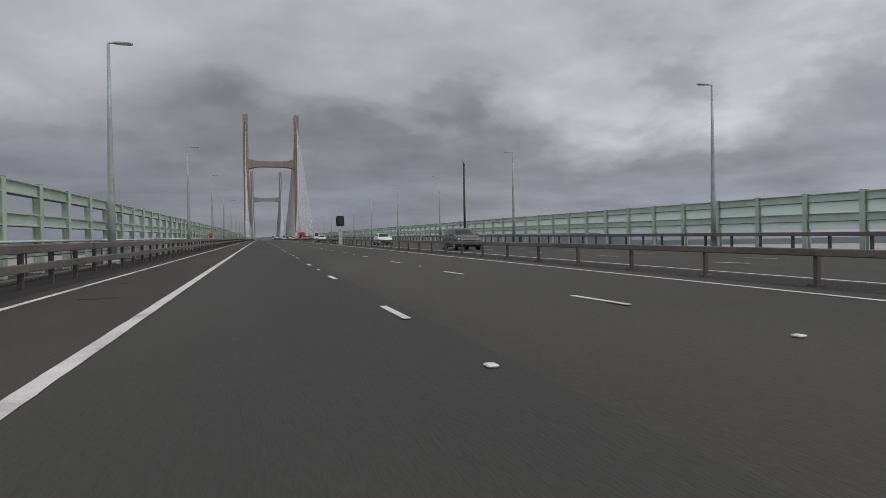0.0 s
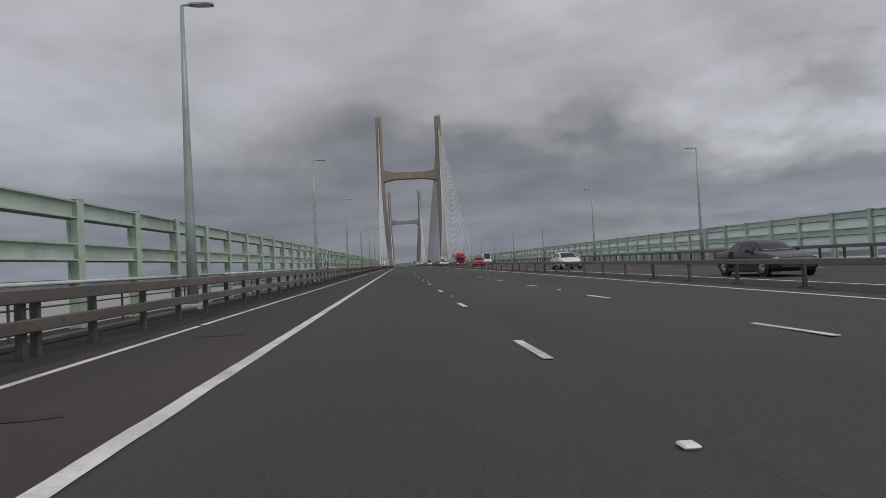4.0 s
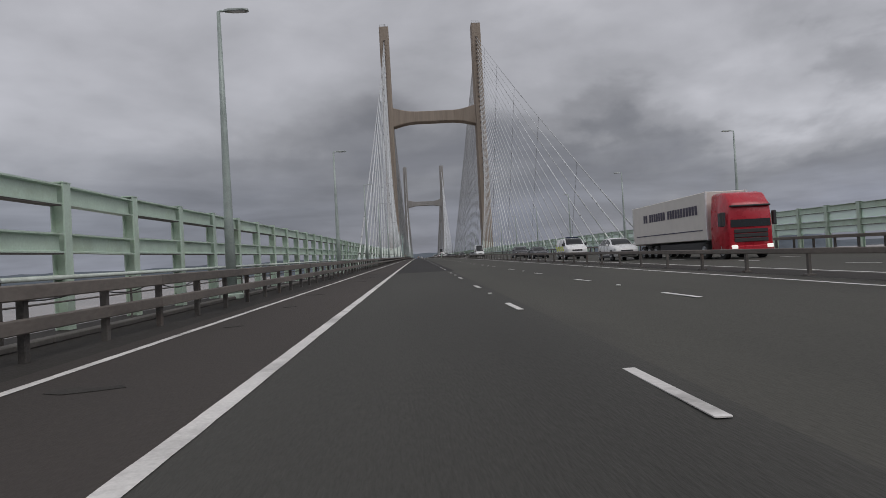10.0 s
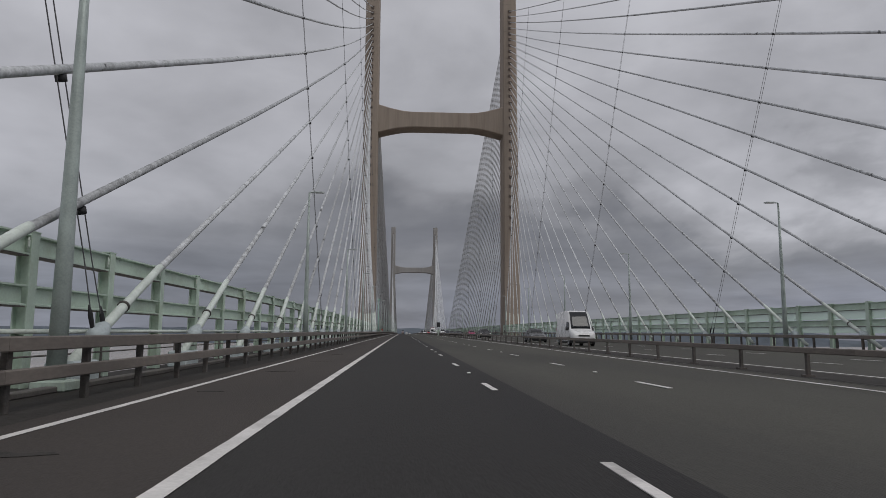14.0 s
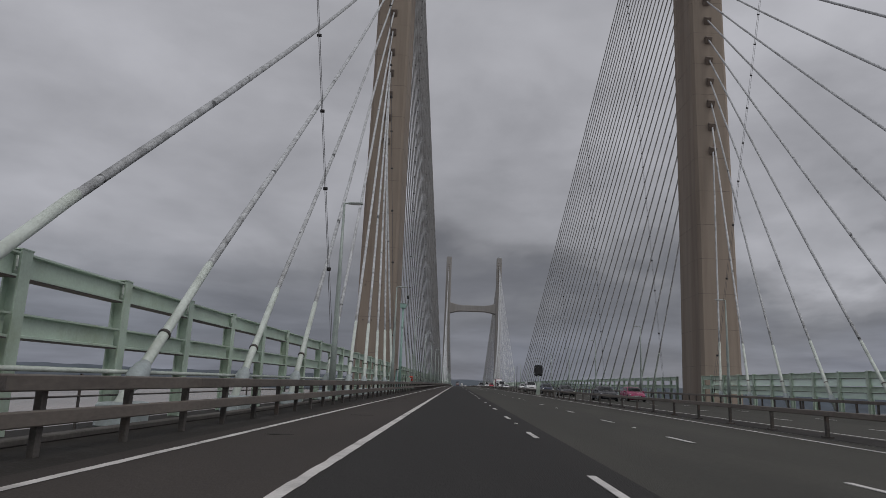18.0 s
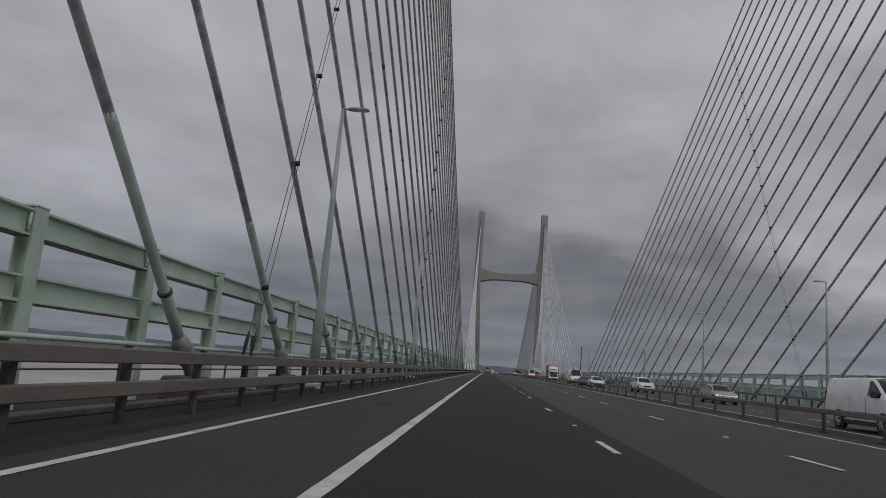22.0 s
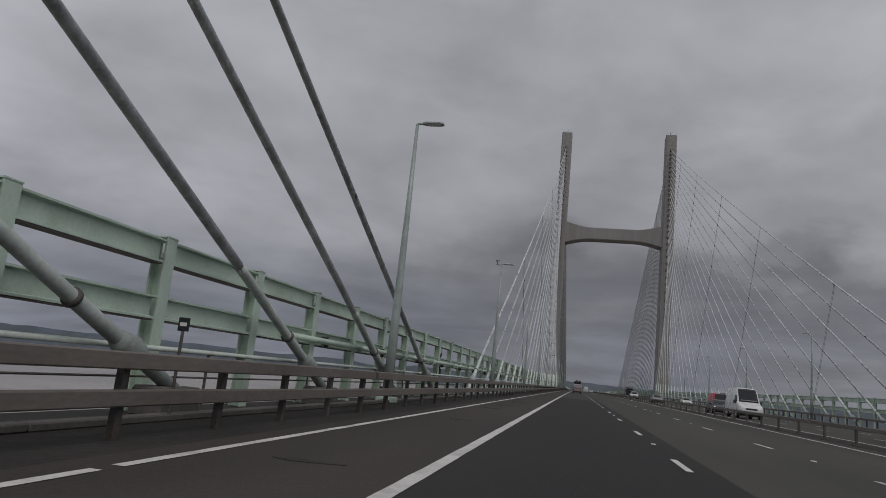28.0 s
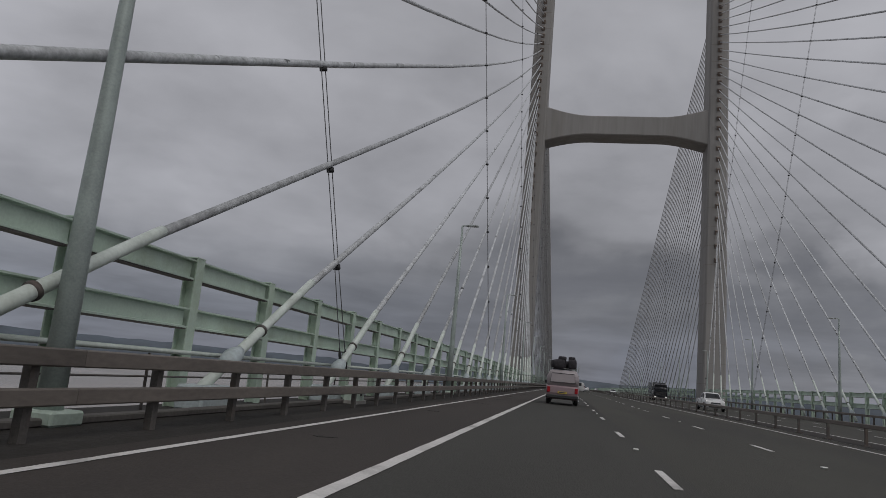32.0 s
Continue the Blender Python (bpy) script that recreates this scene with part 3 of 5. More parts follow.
# ---- pylons ----
BEAM_LO, BEAM_HI, TOP = 57.4, 65.1, 101.6


def leg_mesh(side, mat):
    """A hollow-looking concrete leg, its long edges chamfered, slimmer towards the top."""
    gg = Geo()
    rings = []
    for z, w0, w1, d in ((-50, 17.6, 22.9, 4.2), (-3, 17.8, 22.5, 3.75), (20, 17.95, 22.4, 3.6), (56, 18.0, 22.2, 3.4), (66, 18.0, 22.15, 3.3), (TOP, 18.1, 22.1, 3.0)):
        c = 0.35
        r = [(w0 + c, -d), (w1 - c, -d), (w1, -d + c), (w1, d - c), (w1 - c, d), (w0 + c, d), (w0, d - c), (w0, -d + c)]
        if side < 0:
            r = [(-x, y) for x, y in reversed(r)]
        else:
            r = [(x, y) for x, y in r]
        rings.append([(x, y, z) for x, y in r])
    gg.loft(rings)
    return gg.mesh("leg", mat)


leg_me = {(s, k): leg_mesh(s, m) for s in (-1, 1) for k, m in enumerate((M_CONC, M_CONC_HAZED))}
# haunched cross-beam
half = 18.3
bow = [(x, math.sin(min(1.0, (half - abs(x)) / 10.6) * math.pi / 2)) for x in np.linspace(-half, half, 29)]
lower = [(x, BEAM_LO - 0.9 + 1.9 * e) for x, e in bow]
upper = [(x, BEAM_HI - 2.1 * e) for x, e in reversed(bow)]
g = Geo()
pr = lower + upper
rings = []
for y, s in ((-2.9, 0.22), (-2.7, 0.0), (2.7, 0.0), (2.9, 0.22)):
    rings.append([(x, y, z + (s if z < 61.0 else -s)) for x, z in pr])
g.loft(rings)
beam_me = [g.mesh("cross_beam", m) for m in (M_CONC, M_CONC_HAZED)]
JOINTS = (4.2, 8.4, 12.6, 16.8, 21, 25.2, 29.4, 33.6, 37.8, 42, 46.2, 50.4, 68, 72.2, 76.4, 80.6, 84.8, 89, 93.2, 97.4)


def joint_mesh(s, z):
    d = np.interp(z, (-3, 20, 56, 66, TOP), (3.75, 3.6, 3.4, 3.3, 3.0)) + 0.012
    w0 = np.interp(z, (-3, 20, 56, TOP), (17.8, 17.95, 18.0, 18.1)) - 0.012
    w1 = np.interp(z, (-3, 20, 56, TOP), (22.5, 22.4, 22.2, 22.1)) + 0.012
    c = 0.36
    r = [(w0 + c, -d), (w1 - c, -d), (w1, -d + c), (w1, d - c), (w1 - c, d), (w0 + c, d), (w0, d - c), (w0, -d + c)]
    return Geo().prism([(s * x, y) for x, y in r], z, z + 0.035).mesh("lift_joint", M_JOINT)


joint_me = {s: [joint_mesh(s, z) for z in JOINTS] for s in (-1, 1)}
recess_me = bevelled(Geo().box(-0.42, 0.42, -0.3, 0.3, -0.45, 0.45), "anchor_box", M_JOINT, 0.06)
door_me = bevelled(Geo().box(-0.06, 0.06, -0.5, 0.5, 0, 2.1), "access_door", M_DOOR, 0.02)
dframe_me = Geo().box(-0.05, 0.05, -0.62, -0.5, 0, 2.2).box(-0.05, 0.05, 0.5, 0.62, 0, 2.2).box(-0.05, 0.05, -0.62, 0.62, 2.1, 2.25).mesh("door_frame", M_DOOR)
hood_me = Geo().across([(-0.8, 2.35), (0.8, 2.35), (0.8, 2.42), (-0.8, 2.42)], -0.25, 0.5).mesh("door_hood", M_MASTD)
patch_me = Geo().box(-0.02, 0.02, -0.1, 0.1, -0.4, 0.4).mesh("repair_patch", M_PATCH)
bolt_me = Geo().box(-0.04, 0.04, -0.07, 0.07, -0.07, 0.07, 0.02).mesh("tie_hole_cap", M_JOINT)
g = Geo()
for x, y in ((-1.7, -2.6), (1.7, -2.6), (1.7, 2.6), (-1.7, 2.6), (0, -2.6), (0, 2.6)):
    g.tube([(x, y, 0), (x, y, 1.1)], 0.03, 6)
for z in (0.55, 1.1):
    g.tube([(-1.7, -2.6, z), (1.7, -2.6, z), (1.7, 2.6, z), (-1.7, 2.6, z), (-1.7, -2.6, z)], 0.025, 5)
toprail_me = g.mesh("top_railing", M_GALV)
beacon_me = Geo().tube([(0, 0, 0), (0, 0, 1.0), (0, 0, 1.3)], [0.05, 0.05, 0.12], 8).mesh("beacon", M_MASTD)

NC, XC = 30, 17.09
# distance of the outermost anchor from the pylon, spacing of the anchors, sag over length: (pylon, direction, side)
FANS = {(0, -1, -1): (219.77, 7.174, 0.0093), (0, -1, 1): (217.4, 7.113, 0.0055), (0, 1, -1): (218.23, 7.076, 0.0028), (0, 1, 1): (221.9, 7.157, 0.0028),
        (1, -1, -1): (220.51, 7.23, 0.0097), (1, -1, 1): (217.4, 7.113, 0.0055), (1, 1, -1): (218.23, 7.076, 0.0028), (1, 1, 1): (221.9, 7.157, 0.0028)}


def cable_top(i):
    return 95.2 - 1.70 * i - 0.004 * i * i - 0.0005 * i ** 3


for ty in TOWERS:
    z0 = zr(ty)
    py = thing("bridge_pylon", (0, ty, z0), "tall brown-grey concrete pylon, two legs and a haunched cross-beam", "bridge pylon", "bridge pylons")
    part("cross_beam", beam_me[ty > 1], py, (0, 0, 1.0 if ty < 1 else 0.0))
    for s in (-1, 1):
        lg = part("leg", leg_me[s, 0 if ty < 1 else 1], py)
        for me in joint_me[s]:
            part("lift_joint", me, lg)
        part("top_railing", toprail_me, lg, (s * 20.1, 0, TOP))
        part("beacon", beacon_me, lg, (s * 19.6, -2, TOP), "small dark obstruction beacon")
        for i in range(NC):
            zc = cable_top(i)
            d = np.interp(zc, (20, 56, 66, TOP), (3.6, 3.4, 3.3, 3.0))
            for q in (-1, 1):
                part("anchor_box", recess_me, lg, (s * 20.1, q * (d + 0.1), zc), rot=Matrix.Rotation(-q * radians(35), 4, 'X'))
        if s < 0:
            dr = part("access_door", door_me, lg, (-17.80, 1.5, 0.15), "teal painted steel access door with a dark hood")
            part("door_frame", dframe_me, dr)
            part("door_hood", hood_me, dr)
            for yy, zz in ((1.2, 9.3), (2.3, 8.2), (2.25, 11.5), (2.9, 5.4)):
                part("repair_patch", patch_me, lg, (-17.87 - 0.004 * zz, yy, zz), "pale patch of concrete repair", rot=Matrix.Rotation(0.08, 4, 'X'))
            for zz in (8.0, 12.2, 16.4):
                for k in range(4):
                    part("tie_hole_cap", bolt_me, lg, (-18.6 - k * 1.0, -3.72, zz), rot=Matrix.Rotation(math.pi / 2, 4, 'Z'))

# ---- stay cables ----
CL = {"front": "grey sheathed stay cable with pale mint lower sleeve and collar", "back": "grey sheathed stay cable with dull green lower sleeve"}
collar_me = Geo().tube([(0, 0, -0.14), (0, 0, -0.09), (0, 0, 0.09), (0, 0, 0.14)], [0.12, 0.15, 0.155, 0.125], 12).mesh("collar", M_RUBBER, True)
ring_me = Geo().tube([(0, 0, -0.04), (0, 0, 0.04)], 0.148, 12).mesh("collar", M_POST, True)
clamp_me = Geo().tube([(0, 0, -0.07), (0, 0, 0.07)], 0.122, 8).mesh("tie_clamp", M_RUBBER, True)
block_geo = Geo().box(-0.30, 0.30, -0.6, 0.6, -0.1, 0.40)
block_me = {-1: bevelled(block_geo, "anchor_block", M_FOOT, 0.05), 1: bevelled(block_geo, "anchor_block", M_KERB, 0.05)}
foot_geo = Geo().tube([(0, 0, -0.1), (0, 0, 0.05), (0, 0, 0.25), (0, 0, 0.45), (0, 0, 0.62)], [0.16, 0.215, 0.23, 0.19, 0.13], 12)
foot_me = {-1: foot_geo.mesh("anchor_foot", M_FOOT, True), 1: foot_geo.mesh("anchor_foot", M_FOOT_OLD, True)}
TIES = ((8.6, 0.35), (45.4, 0.46), (89.3, 0.51), (133.0, 0.5), (176.5, 0.43))


def cable_line(ty, q, s, i):
    """Lower and upper end of cable i on side s, towards -y (q -1) or +y."""
    reach, pitch, _ = FANS[0 if ty < 1 else 1, q, s]
    # the outer cables of the western back fans stand slightly wider apart
    wider = 0.135 * max(0, 20 - i) if q > 0 > s else 0.0
    yb = ty + q * (reach - i * pitch + wider)
    zt = cable_top(i)
    d = np.interp(zt, (20, 56, 66, TOP), (3.6, 3.4, 3.3, 3.0))
    hi = Vector((s * 20.1, ty + q * (d + 0.2), zr(ty) + zt))
    lo = Vector((s * XC, yb, zr(yb) + 1.06))
    return lo - (hi - lo) * (0.71 / (hi.z - lo.z)), hi


for ty in TOWERS:
    for q in (-1, 1):
        for s in (-1, 1):
            for i in range(NC):
                a, b = cable_line(ty, q, s, i)
                ob = thing("stay_cable", a, CL["front" if q < 0 else "back"], "stay cable", "stay cables")
                d = b - a
                ln = d.length
                u = d / ln
                rot = Vector((0, 0, 1)).rotation_difference(u).to_matrix().to_4x4()
                a1 = 0.71 / u.z
                rs = 0.138 if i > 25 else 0.120
                sl = a1 + 4.0 + 0.045 * i + 0.2 * ((i * 7) % 3)
                sag = FANS[0 if ty < 1 else 1, q, s][2] * ln
                seg = 9
                pts = []
                for k in range(seg + 1):
                    f = k / seg
                    p = u * (sl * 0.9 + (ln - sl * 0.9) * f)
                    pts.append(p - Vector((0, 0, 1)) * sag * 4 * f * (1 - f))
                part("cable", Geo().tube(pts, 0.10, 8).mesh("cable", M_CABLE, True), ob)
                part("sleeve", Geo().tube([(0, 0, 0), u * (a1 + 1.5), u * (a1 + 1.55), u * (sl - 0.2), u * sl], [rs, rs, rs * 0.92, rs * 0.9, 0.102], 12).mesh("sleeve", M_SLEEVE if q < 0 else M_SLEEVEG, True), ob)
                part("collar", collar_me if (ty < 1 and q < 0 and i < 4) else ring_me, ob, u * (a1 + 1.5), "black rubber collar" if (ty < 1 and q < 0 and i < 4) else "", rot=rot)
                part("anchor_foot", foot_me[q], ob, u * max(0.1, a1 - 0.25), rot=rot)
                if s < 0:
                    part("anchor_block", block_me[q], ob, (-0.02, -q * 0.35, -0.25), "pale mint steel anchor box" if q < 0 else "dirty concrete anchor block")
            # cross-tie wires between the cables
            a0, b0 = cable_line(ty, q, s, 0)
            for dd, lean in TIES:
                yb = ty + q * dd
                lo = Vector((s * (XC + 0.05), yb, zr(yb) + 0.9))
                # meet the outermost cable
                k = 0.0
                while k < 90:
                    p = lo + Vector((0, q * lean * k, k))
                    f = (p.y - a0.y) / (b0.y - a0.y)
                    if f < 0 or p.z > a0.z + f * (b0.z - a0.z):
                        break
                    k += 0.25
                f = max(0.0, (p.y - a0.y) / (b0.y - a0.y))
                hi = Vector((s * (XC + f * (20.1 - XC)), p.y, p.z))
                tw = thing("cross_tie", lo, "pair of thin dark tie wires linking the stay cables", "cable tie", "cable ties")
                ks = []
                for i in range(NC):
                    a, b = cable_line(ty, q, s, i)
                    # crossing of the tie with the sagging cable i, in the y-z plane
                    tx, tz = (hi - lo).y, (hi - lo).z
                    cx_, cz_ = (b - a).y, (b - a).z
                    det = tx * -cz_ + cx_ * tz
                    if abs(det) < 1e-6:
                        continue
                    ry, rz_ = a.y - lo.y, a.z - lo.z
                    k1 = (ry * -cz_ + cx_ * rz_) / det
                    fc = (lo.y + tx * k1 - a.y) / cx_
                    drop = FANS[0 if ty < 1 else 1, q, s][2] * (b - a).length * 4 * max(0.0, fc * (1 - fc))
                    k1 -= drop / (tz - tx * cz_ / cx_)
                    if 0.03 < k1 < 1.02 and 0 < fc < 1:
                        ks.append(k1)
                        part("tie_clamp", clamp_me, tw, (hi - lo) * k1, rot=Matrix.Rotation(0.5, 4, 'X'))
                end = (hi - lo) * (max(ks) if ks else 0.3)
                dv = end.normalized()
                for off in (-0.17, 0.17):
                    w = Vector((0, off, 0))
                    part("wire", Geo().tube([w * 1.7, end * 0.12 + w * 1.1, end + w], 0.015, 5).mesh("wire", M_WIRE), tw)
                    w = w * 1.7
                    part("turnbuckle", Geo().tube([w + dv * 0.1, w + dv * 0.3, w + dv * 0.62, w + dv * 0.85], [0.018, 0.05, 0.055, 0.018], 8).mesh("turnbuckle", M_RUBBER, True), tw)

# ---- wind barriers ----
BAY = 3.6


def i_rail(z0, z1, w):
    """I-shaped rail section, about x = 0."""
    t = 0.035
    h = w / 2
    return [(-h, z0), (h, z0), (h, z0 + t), (0.03, z0 + t + 0.02), (0.03, z1 - t - 0.02), (h, z1 - t), (h, z1), (-h, z1), (-h, z1 - t), (-0.03, z1 - t - 0.02), (-0.03, z0 + t + 0.02), (-h, z0 + t)]


def shade_lined_rail(name, z0, z1, starts):
    gg = Geo()
    for o in starts:
        gg.along(i_rail(z0, z1, 0.26), o + 0.16, o + BAY - 0.16)
    nf = len(gg.f)
    # dark strip painting the shade under the lower flange
    for o in starts:
        gg.along([(-0.12, z0 - 0.028), (0.12, z0 - 0.028), (0.12, z0 - 0.001), (-0.12, z0 - 0.001)], o + 0.17, o + BAY - 0.17)
    me = gg.mesh(name, (M_MINT, M_POST))
    for p in me.polygons[nf:]:
        p.material_index = 1
    return me


top_rail_me = shade_lined_rail("top_rail", 2.60, 3.02, (0,))
mid_rail_me = shade_lined_rail("middle_rail", 1.60, 2.01, (0,))
low_rail_me = Geo().along([(-0.06, 1.05), (0.06, 1.05), (0.07, 1.09), (0.06, 1.15), (-0.06, 1.15), (-0.07, 1.09)], 0, BAY * 4).mesh("bottom_rail", M_MINT)
post_g = Geo().prism([(-0.14, -0.15), (-0.11, -0.15), (-0.11, -0.02), (0.11, -0.02), (0.11, -0.15), (0.14, -0.15), (0.14, 0.15), (0.11, 0.15), (0.11, 0.02), (-0.11, 0.02), (-0.11, 0.15), (-0.14, 0.15)], 0, 3.07)
post_g.box(-0.15, 0.15, -0.16, 0.16, 3.06, 3.085)
wpost_me = post_g.mesh("barrier_post", M_MINT)
# lugs that carry the rails
lug_g = Geo()
for z in (2.82,):
    for sgn in (-1,):
        lug_g.tube([(0.10, sgn * 0.2, z + 0.12), (0.125, sgn * 0.23, z + 0.06), (0.125, sgn * 0.23, z - 0.06), (0.10, sgn * 0.2, z - 0.12)], 0.022, 6)
lug_me = lug_g.mesh("bracket", M_SLEEVE)
top_rail2_me, mid_rail2_me = shade_lined_rail("top_rail", 2.60, 3.02, (0, BAY)), shade_lined_rail("middle_rail", 1.60, 2.01, (0, BAY))
screen_me = Geo().box(-0.006, 0.006, 0.16, BAY - 0.16, 2.05, 2.57).box(-0.006, 0.006, 0.16, BAY - 0.16, 1.17, 1.57).box(-0.006, 0.006, BAY + 0.16, 2 * BAY - 0.16, 2.05, 2.57).box(-0.006, 0.006, BAY + 0.16, 2 * BAY - 0.16, 1.17, 1.57).mesh("screen_sheet", M_SCREEN)
# first post, last post, bay length, ends of the short bays before and after
STRETCH = ((-283.25 - 132 * BAY, -283.25, BAY, None, None), (-279.80, -228.1, 3.4467, -283.25, None), (-226.13, -6.83, 3.655, -228.1, -4.0), (7.76, 251.71, 3.641, 5.2, 254.45), (256.05, 448.28, 3.627, None, None), (461.0, 461.0 + 288 * BAY, BAY, None, None))
for s in (-1, 1):
    X = s * 17.75
    for yst, yb, bay, cut0, cut1 in STRETCH:
        nb = round((yb - yst) / bay)
        fit = Matrix.Diagonal((1, bay / BAY, 1, 1))
        bar = thing("wind_barrier", (X, yst, zr(yst)), "pale mint green steel wind barrier with posts and two deep rails", "wind barrier", "wind barriers")
        zb = zr(yst)
        far = Geo()
        for k in range(nb + 1):
            y = yst + k * bay
            dz = zr(y) - zb
            if NEAR0 - 10 < y < NEAR1 + 60:
                part("barrier_post", wpost_me, bar, (0, y - yst, dz))
                if s < 0 and -226 < y < 250:
                    part("bracket", lug_me, bar, (0, y - yst, dz), "small curved rail bracket")
                if s > 0 and k % 2 == 0 and k + 2 <= nb:
                    part("top_rail", top_rail2_me, bar, (0, y - yst, dz), rot=tilt(y) @ fit)
                    part("middle_rail", mid_rail2_me, bar, (0, y - yst, dz), rot=tilt(y) @ fit)
                    if y < 0:
                        part("screen_sheet", screen_me, bar, (0, y - yst, dz), "thin translucent mint sheet", rot=tilt(y) @ fit)
                if k < nb and (s < 0 or (k % 2 == 0 and k + 1 == nb)):
                    part("top_rail", top_rail_me, bar, (0, y - yst, dz), rot=tilt(y) @ fit)
                    part("middle_rail", mid_rail_me, bar, (0, y - yst, dz), rot=tilt(y) @ fit)
                    if k % 4 == 0 and s < 0:
                        part("bottom_rail", low_rail_me, bar, (0.05 * s, y - yst, dz), rot=tilt(y) @ fit @ Matrix.Diagonal((1, min(4, nb - k) / 4, 1, 1)))
            else:
                far.box(-0.15, 0.15, y - yst - 0.13, y - yst + 0.13, dz, dz + 3.06)
                if k < nb:
                    far.along([(a, b + dz) for a, b in i_rail(2.60, 3.02, 0.26)], y - yst, y - yst + bay)
                    far.along([(a, b + dz) for a, b in i_rail(1.60, 2.01, 0.26)], y - yst, y - yst + bay)
        # short bays at the deck joint and beside the pylon legs
        for cut in (cut0, cut1):
            if cut is None:
                continue
            e0, e1 = (cut - yst + 0.16, -0.16) if cut < yst else (yst + nb * bay - yst + 0.16, cut - yst - 0.16)
            for rn, z0, z1 in (("top_rail", 2.60, 3.02), ("middle_rail", 1.60, 2.01)):
                part(rn, Geo().along(i_rail(z0, z1, 0.26), e0, e1).mesh(rn, M_MINT), bar, (0, 0, zr(cut) - zb))
            if cut not in (-228.1, -283.25):
                part("barrier_post", wpost_me, bar, (0, cut - yst, zr(cut) - zb))
        if far.v:
            part("distant_bays", far.mesh("distant_bays", M_MINT), bar, kind="stuff")

# ---- safety barriers ----
RB = 6.3


def box_sec(x, z0, z1, w=0.10):
    c = 0.018
    h = w / 2
    return [(x - h + c, z0), (x + h - c, z0), (x + h, z0 + c), (x + h, z1 - c), (x + h - c, z1), (x - h + c, z1), (x - h, z1 - c), (x - h, z0 + c)]


rail_top_me = Geo().along(box_sec(0.06, 0.84, 1.05, 0.16), 0.003, RB - 0.003).mesh("top_rail", M_RAIL)
rail_low_me = Geo().along(box_sec(0.06, 0.40, 0.60, 0.12), 0.003, RB - 0.003).mesh("lower_rail", M_RAIL)
pg = Geo().box(-0.055, 0.055, -0.065, 0.065, 0.0, 0.98, 0.012)
rpost_me = pg.mesh("barrier_post", M_POST)
rjoint_me = Geo().box(-0.022, 0.143, -0.12, 0.12, 0.86, 1.03, 0.002).mesh("splice_plate", M_POST)
for s, X in ((-1, -15.62), (1, 16.50)):
    bar = thing("safety_barrier", (X, NEAR0, zr(NEAR0)), "weathered two-rail steel safety barrier on dark posts", "safety barrier", "safety barriers")
    zb = zr(NEAR0)
    k, y = 0, NEAR0
    while y < NEAR1 + 40:
        dz = zr(y) - zb
        m = tilt(y) @ Matrix.Scale(-1, 4, (1, 0, 0)) if s > 0 else tilt(y)
        part("top_rail", rail_top_me, bar, (0, y - NEAR0, dz), rot=m)
        if s < 0:
            part("lower_rail", rail_low_me, bar, (0, y - NEAR0, dz), rot=m)
            if k % 5 == 0:
                part("splice_plate", rjoint_me, bar, (0, y - NEAR0, dz))
        y += RB
        k += 1
    far = Geo()
    far2 = Geo()
    y = NEAR0
    j = 0
    y = -578.8
    while y < NEAR1 + 40:
        yy = y + random.uniform(-0.03, 0.03) + (0.9 if y > 20 else 0.0)
        dz = zr(yy) - zb
        for y2 in ((yy, yy + 0.42) if j % 22 == 9 else (yy,)):
            if s < 0 and -290 < yy < 250:
                part("barrier_post", rpost_me, bar, (-0.06, y2 - NEAR0, dz))
            else:
                far.box(-0.115 if s < 0 else 0.0, -0.005 if s < 0 else 0.11, y2 - NEAR0 - 0.065, y2 - NEAR0 + 0.065, dz, dz + 0.98)
        j += 1
        y += 2.4
    for a in range(int((Y1 - NEAR1 - 40) / 20)):
        y = NEAR1 + 40 + a * 20
        far2.along([(p, q2 + zr(y) - zb) for p, q2 in box_sec(0.06, 0.84, 1.05, 0.16)], y - NEAR0, y - NEAR0 + 20)
        if s < 0:
            far2.along([(p, q2 + zr(y) - zb) for p, q2 in box_sec(0.06, 0.40, 0.60, 0.12)], y - NEAR0, y - NEAR0 + 20)
        for b in range(9):
            far.box(-0.1, 0.0, y - NEAR0 + b * 2.2, y - NEAR0 + b * 2.2 + 0.13, zr(y) - zb, zr(y) - zb + 0.98)
    part("far_fencing", far.mesh("far_fencing", M_POST), bar, kind="stuff")
    part("distant_rails", far2.mesh("distant_rails", M_RAIL), bar, kind="stuff")

# parapet handrail in front of the wind barrier
hand = thing("parapet_handrail", (-17.42, NEAR0, zr(NEAR0)), "thin pale green handrail with slim posts along the deck edge", "handrail", "handrails")
zb = zr(NEAR0)
y, k = NEAR0, 0
hp_me = Geo().box(-0.02, 0.02, -0.02, 0.02, 0, 1.08).mesh("baluster", M_POST)
hr_me = Geo().tube([(0, 0, 1.1), (0, 21, 1.1)], 0.045, 8).mesh("handrail", M_SLEEVE, True)
hr2_me = Geo().tube([(0, 0, 0.62), (0, 21, 0.62)], 0.02, 6).mesh("knee_rail", M_POST)
kerb_me = bevelled(Geo().box(-0.12, 0.12, 0.01, 20.99, 0, 0.11), "kerb", M_KERB, 0.02)
while y < NEAR1:
    dz = zr(y) - zb
    part("handrail", hr_me, hand, (0, y - NEAR0, dz), rot=tilt(y))
    part("knee_rail", hr2_me, hand, (0, y - NEAR0, dz), rot=tilt(y))
    part("kerb", kerb_me, hand, (0.75, y - NEAR0, dz), "grey concrete kerb along the verge", rot=tilt(y))
    for b in range(8):
        if b % 2 == 0:
            part("baluster", hp_me, hand, (0, y + b * 2.625 - NEAR0, dz))
    y += 21
    k += 1

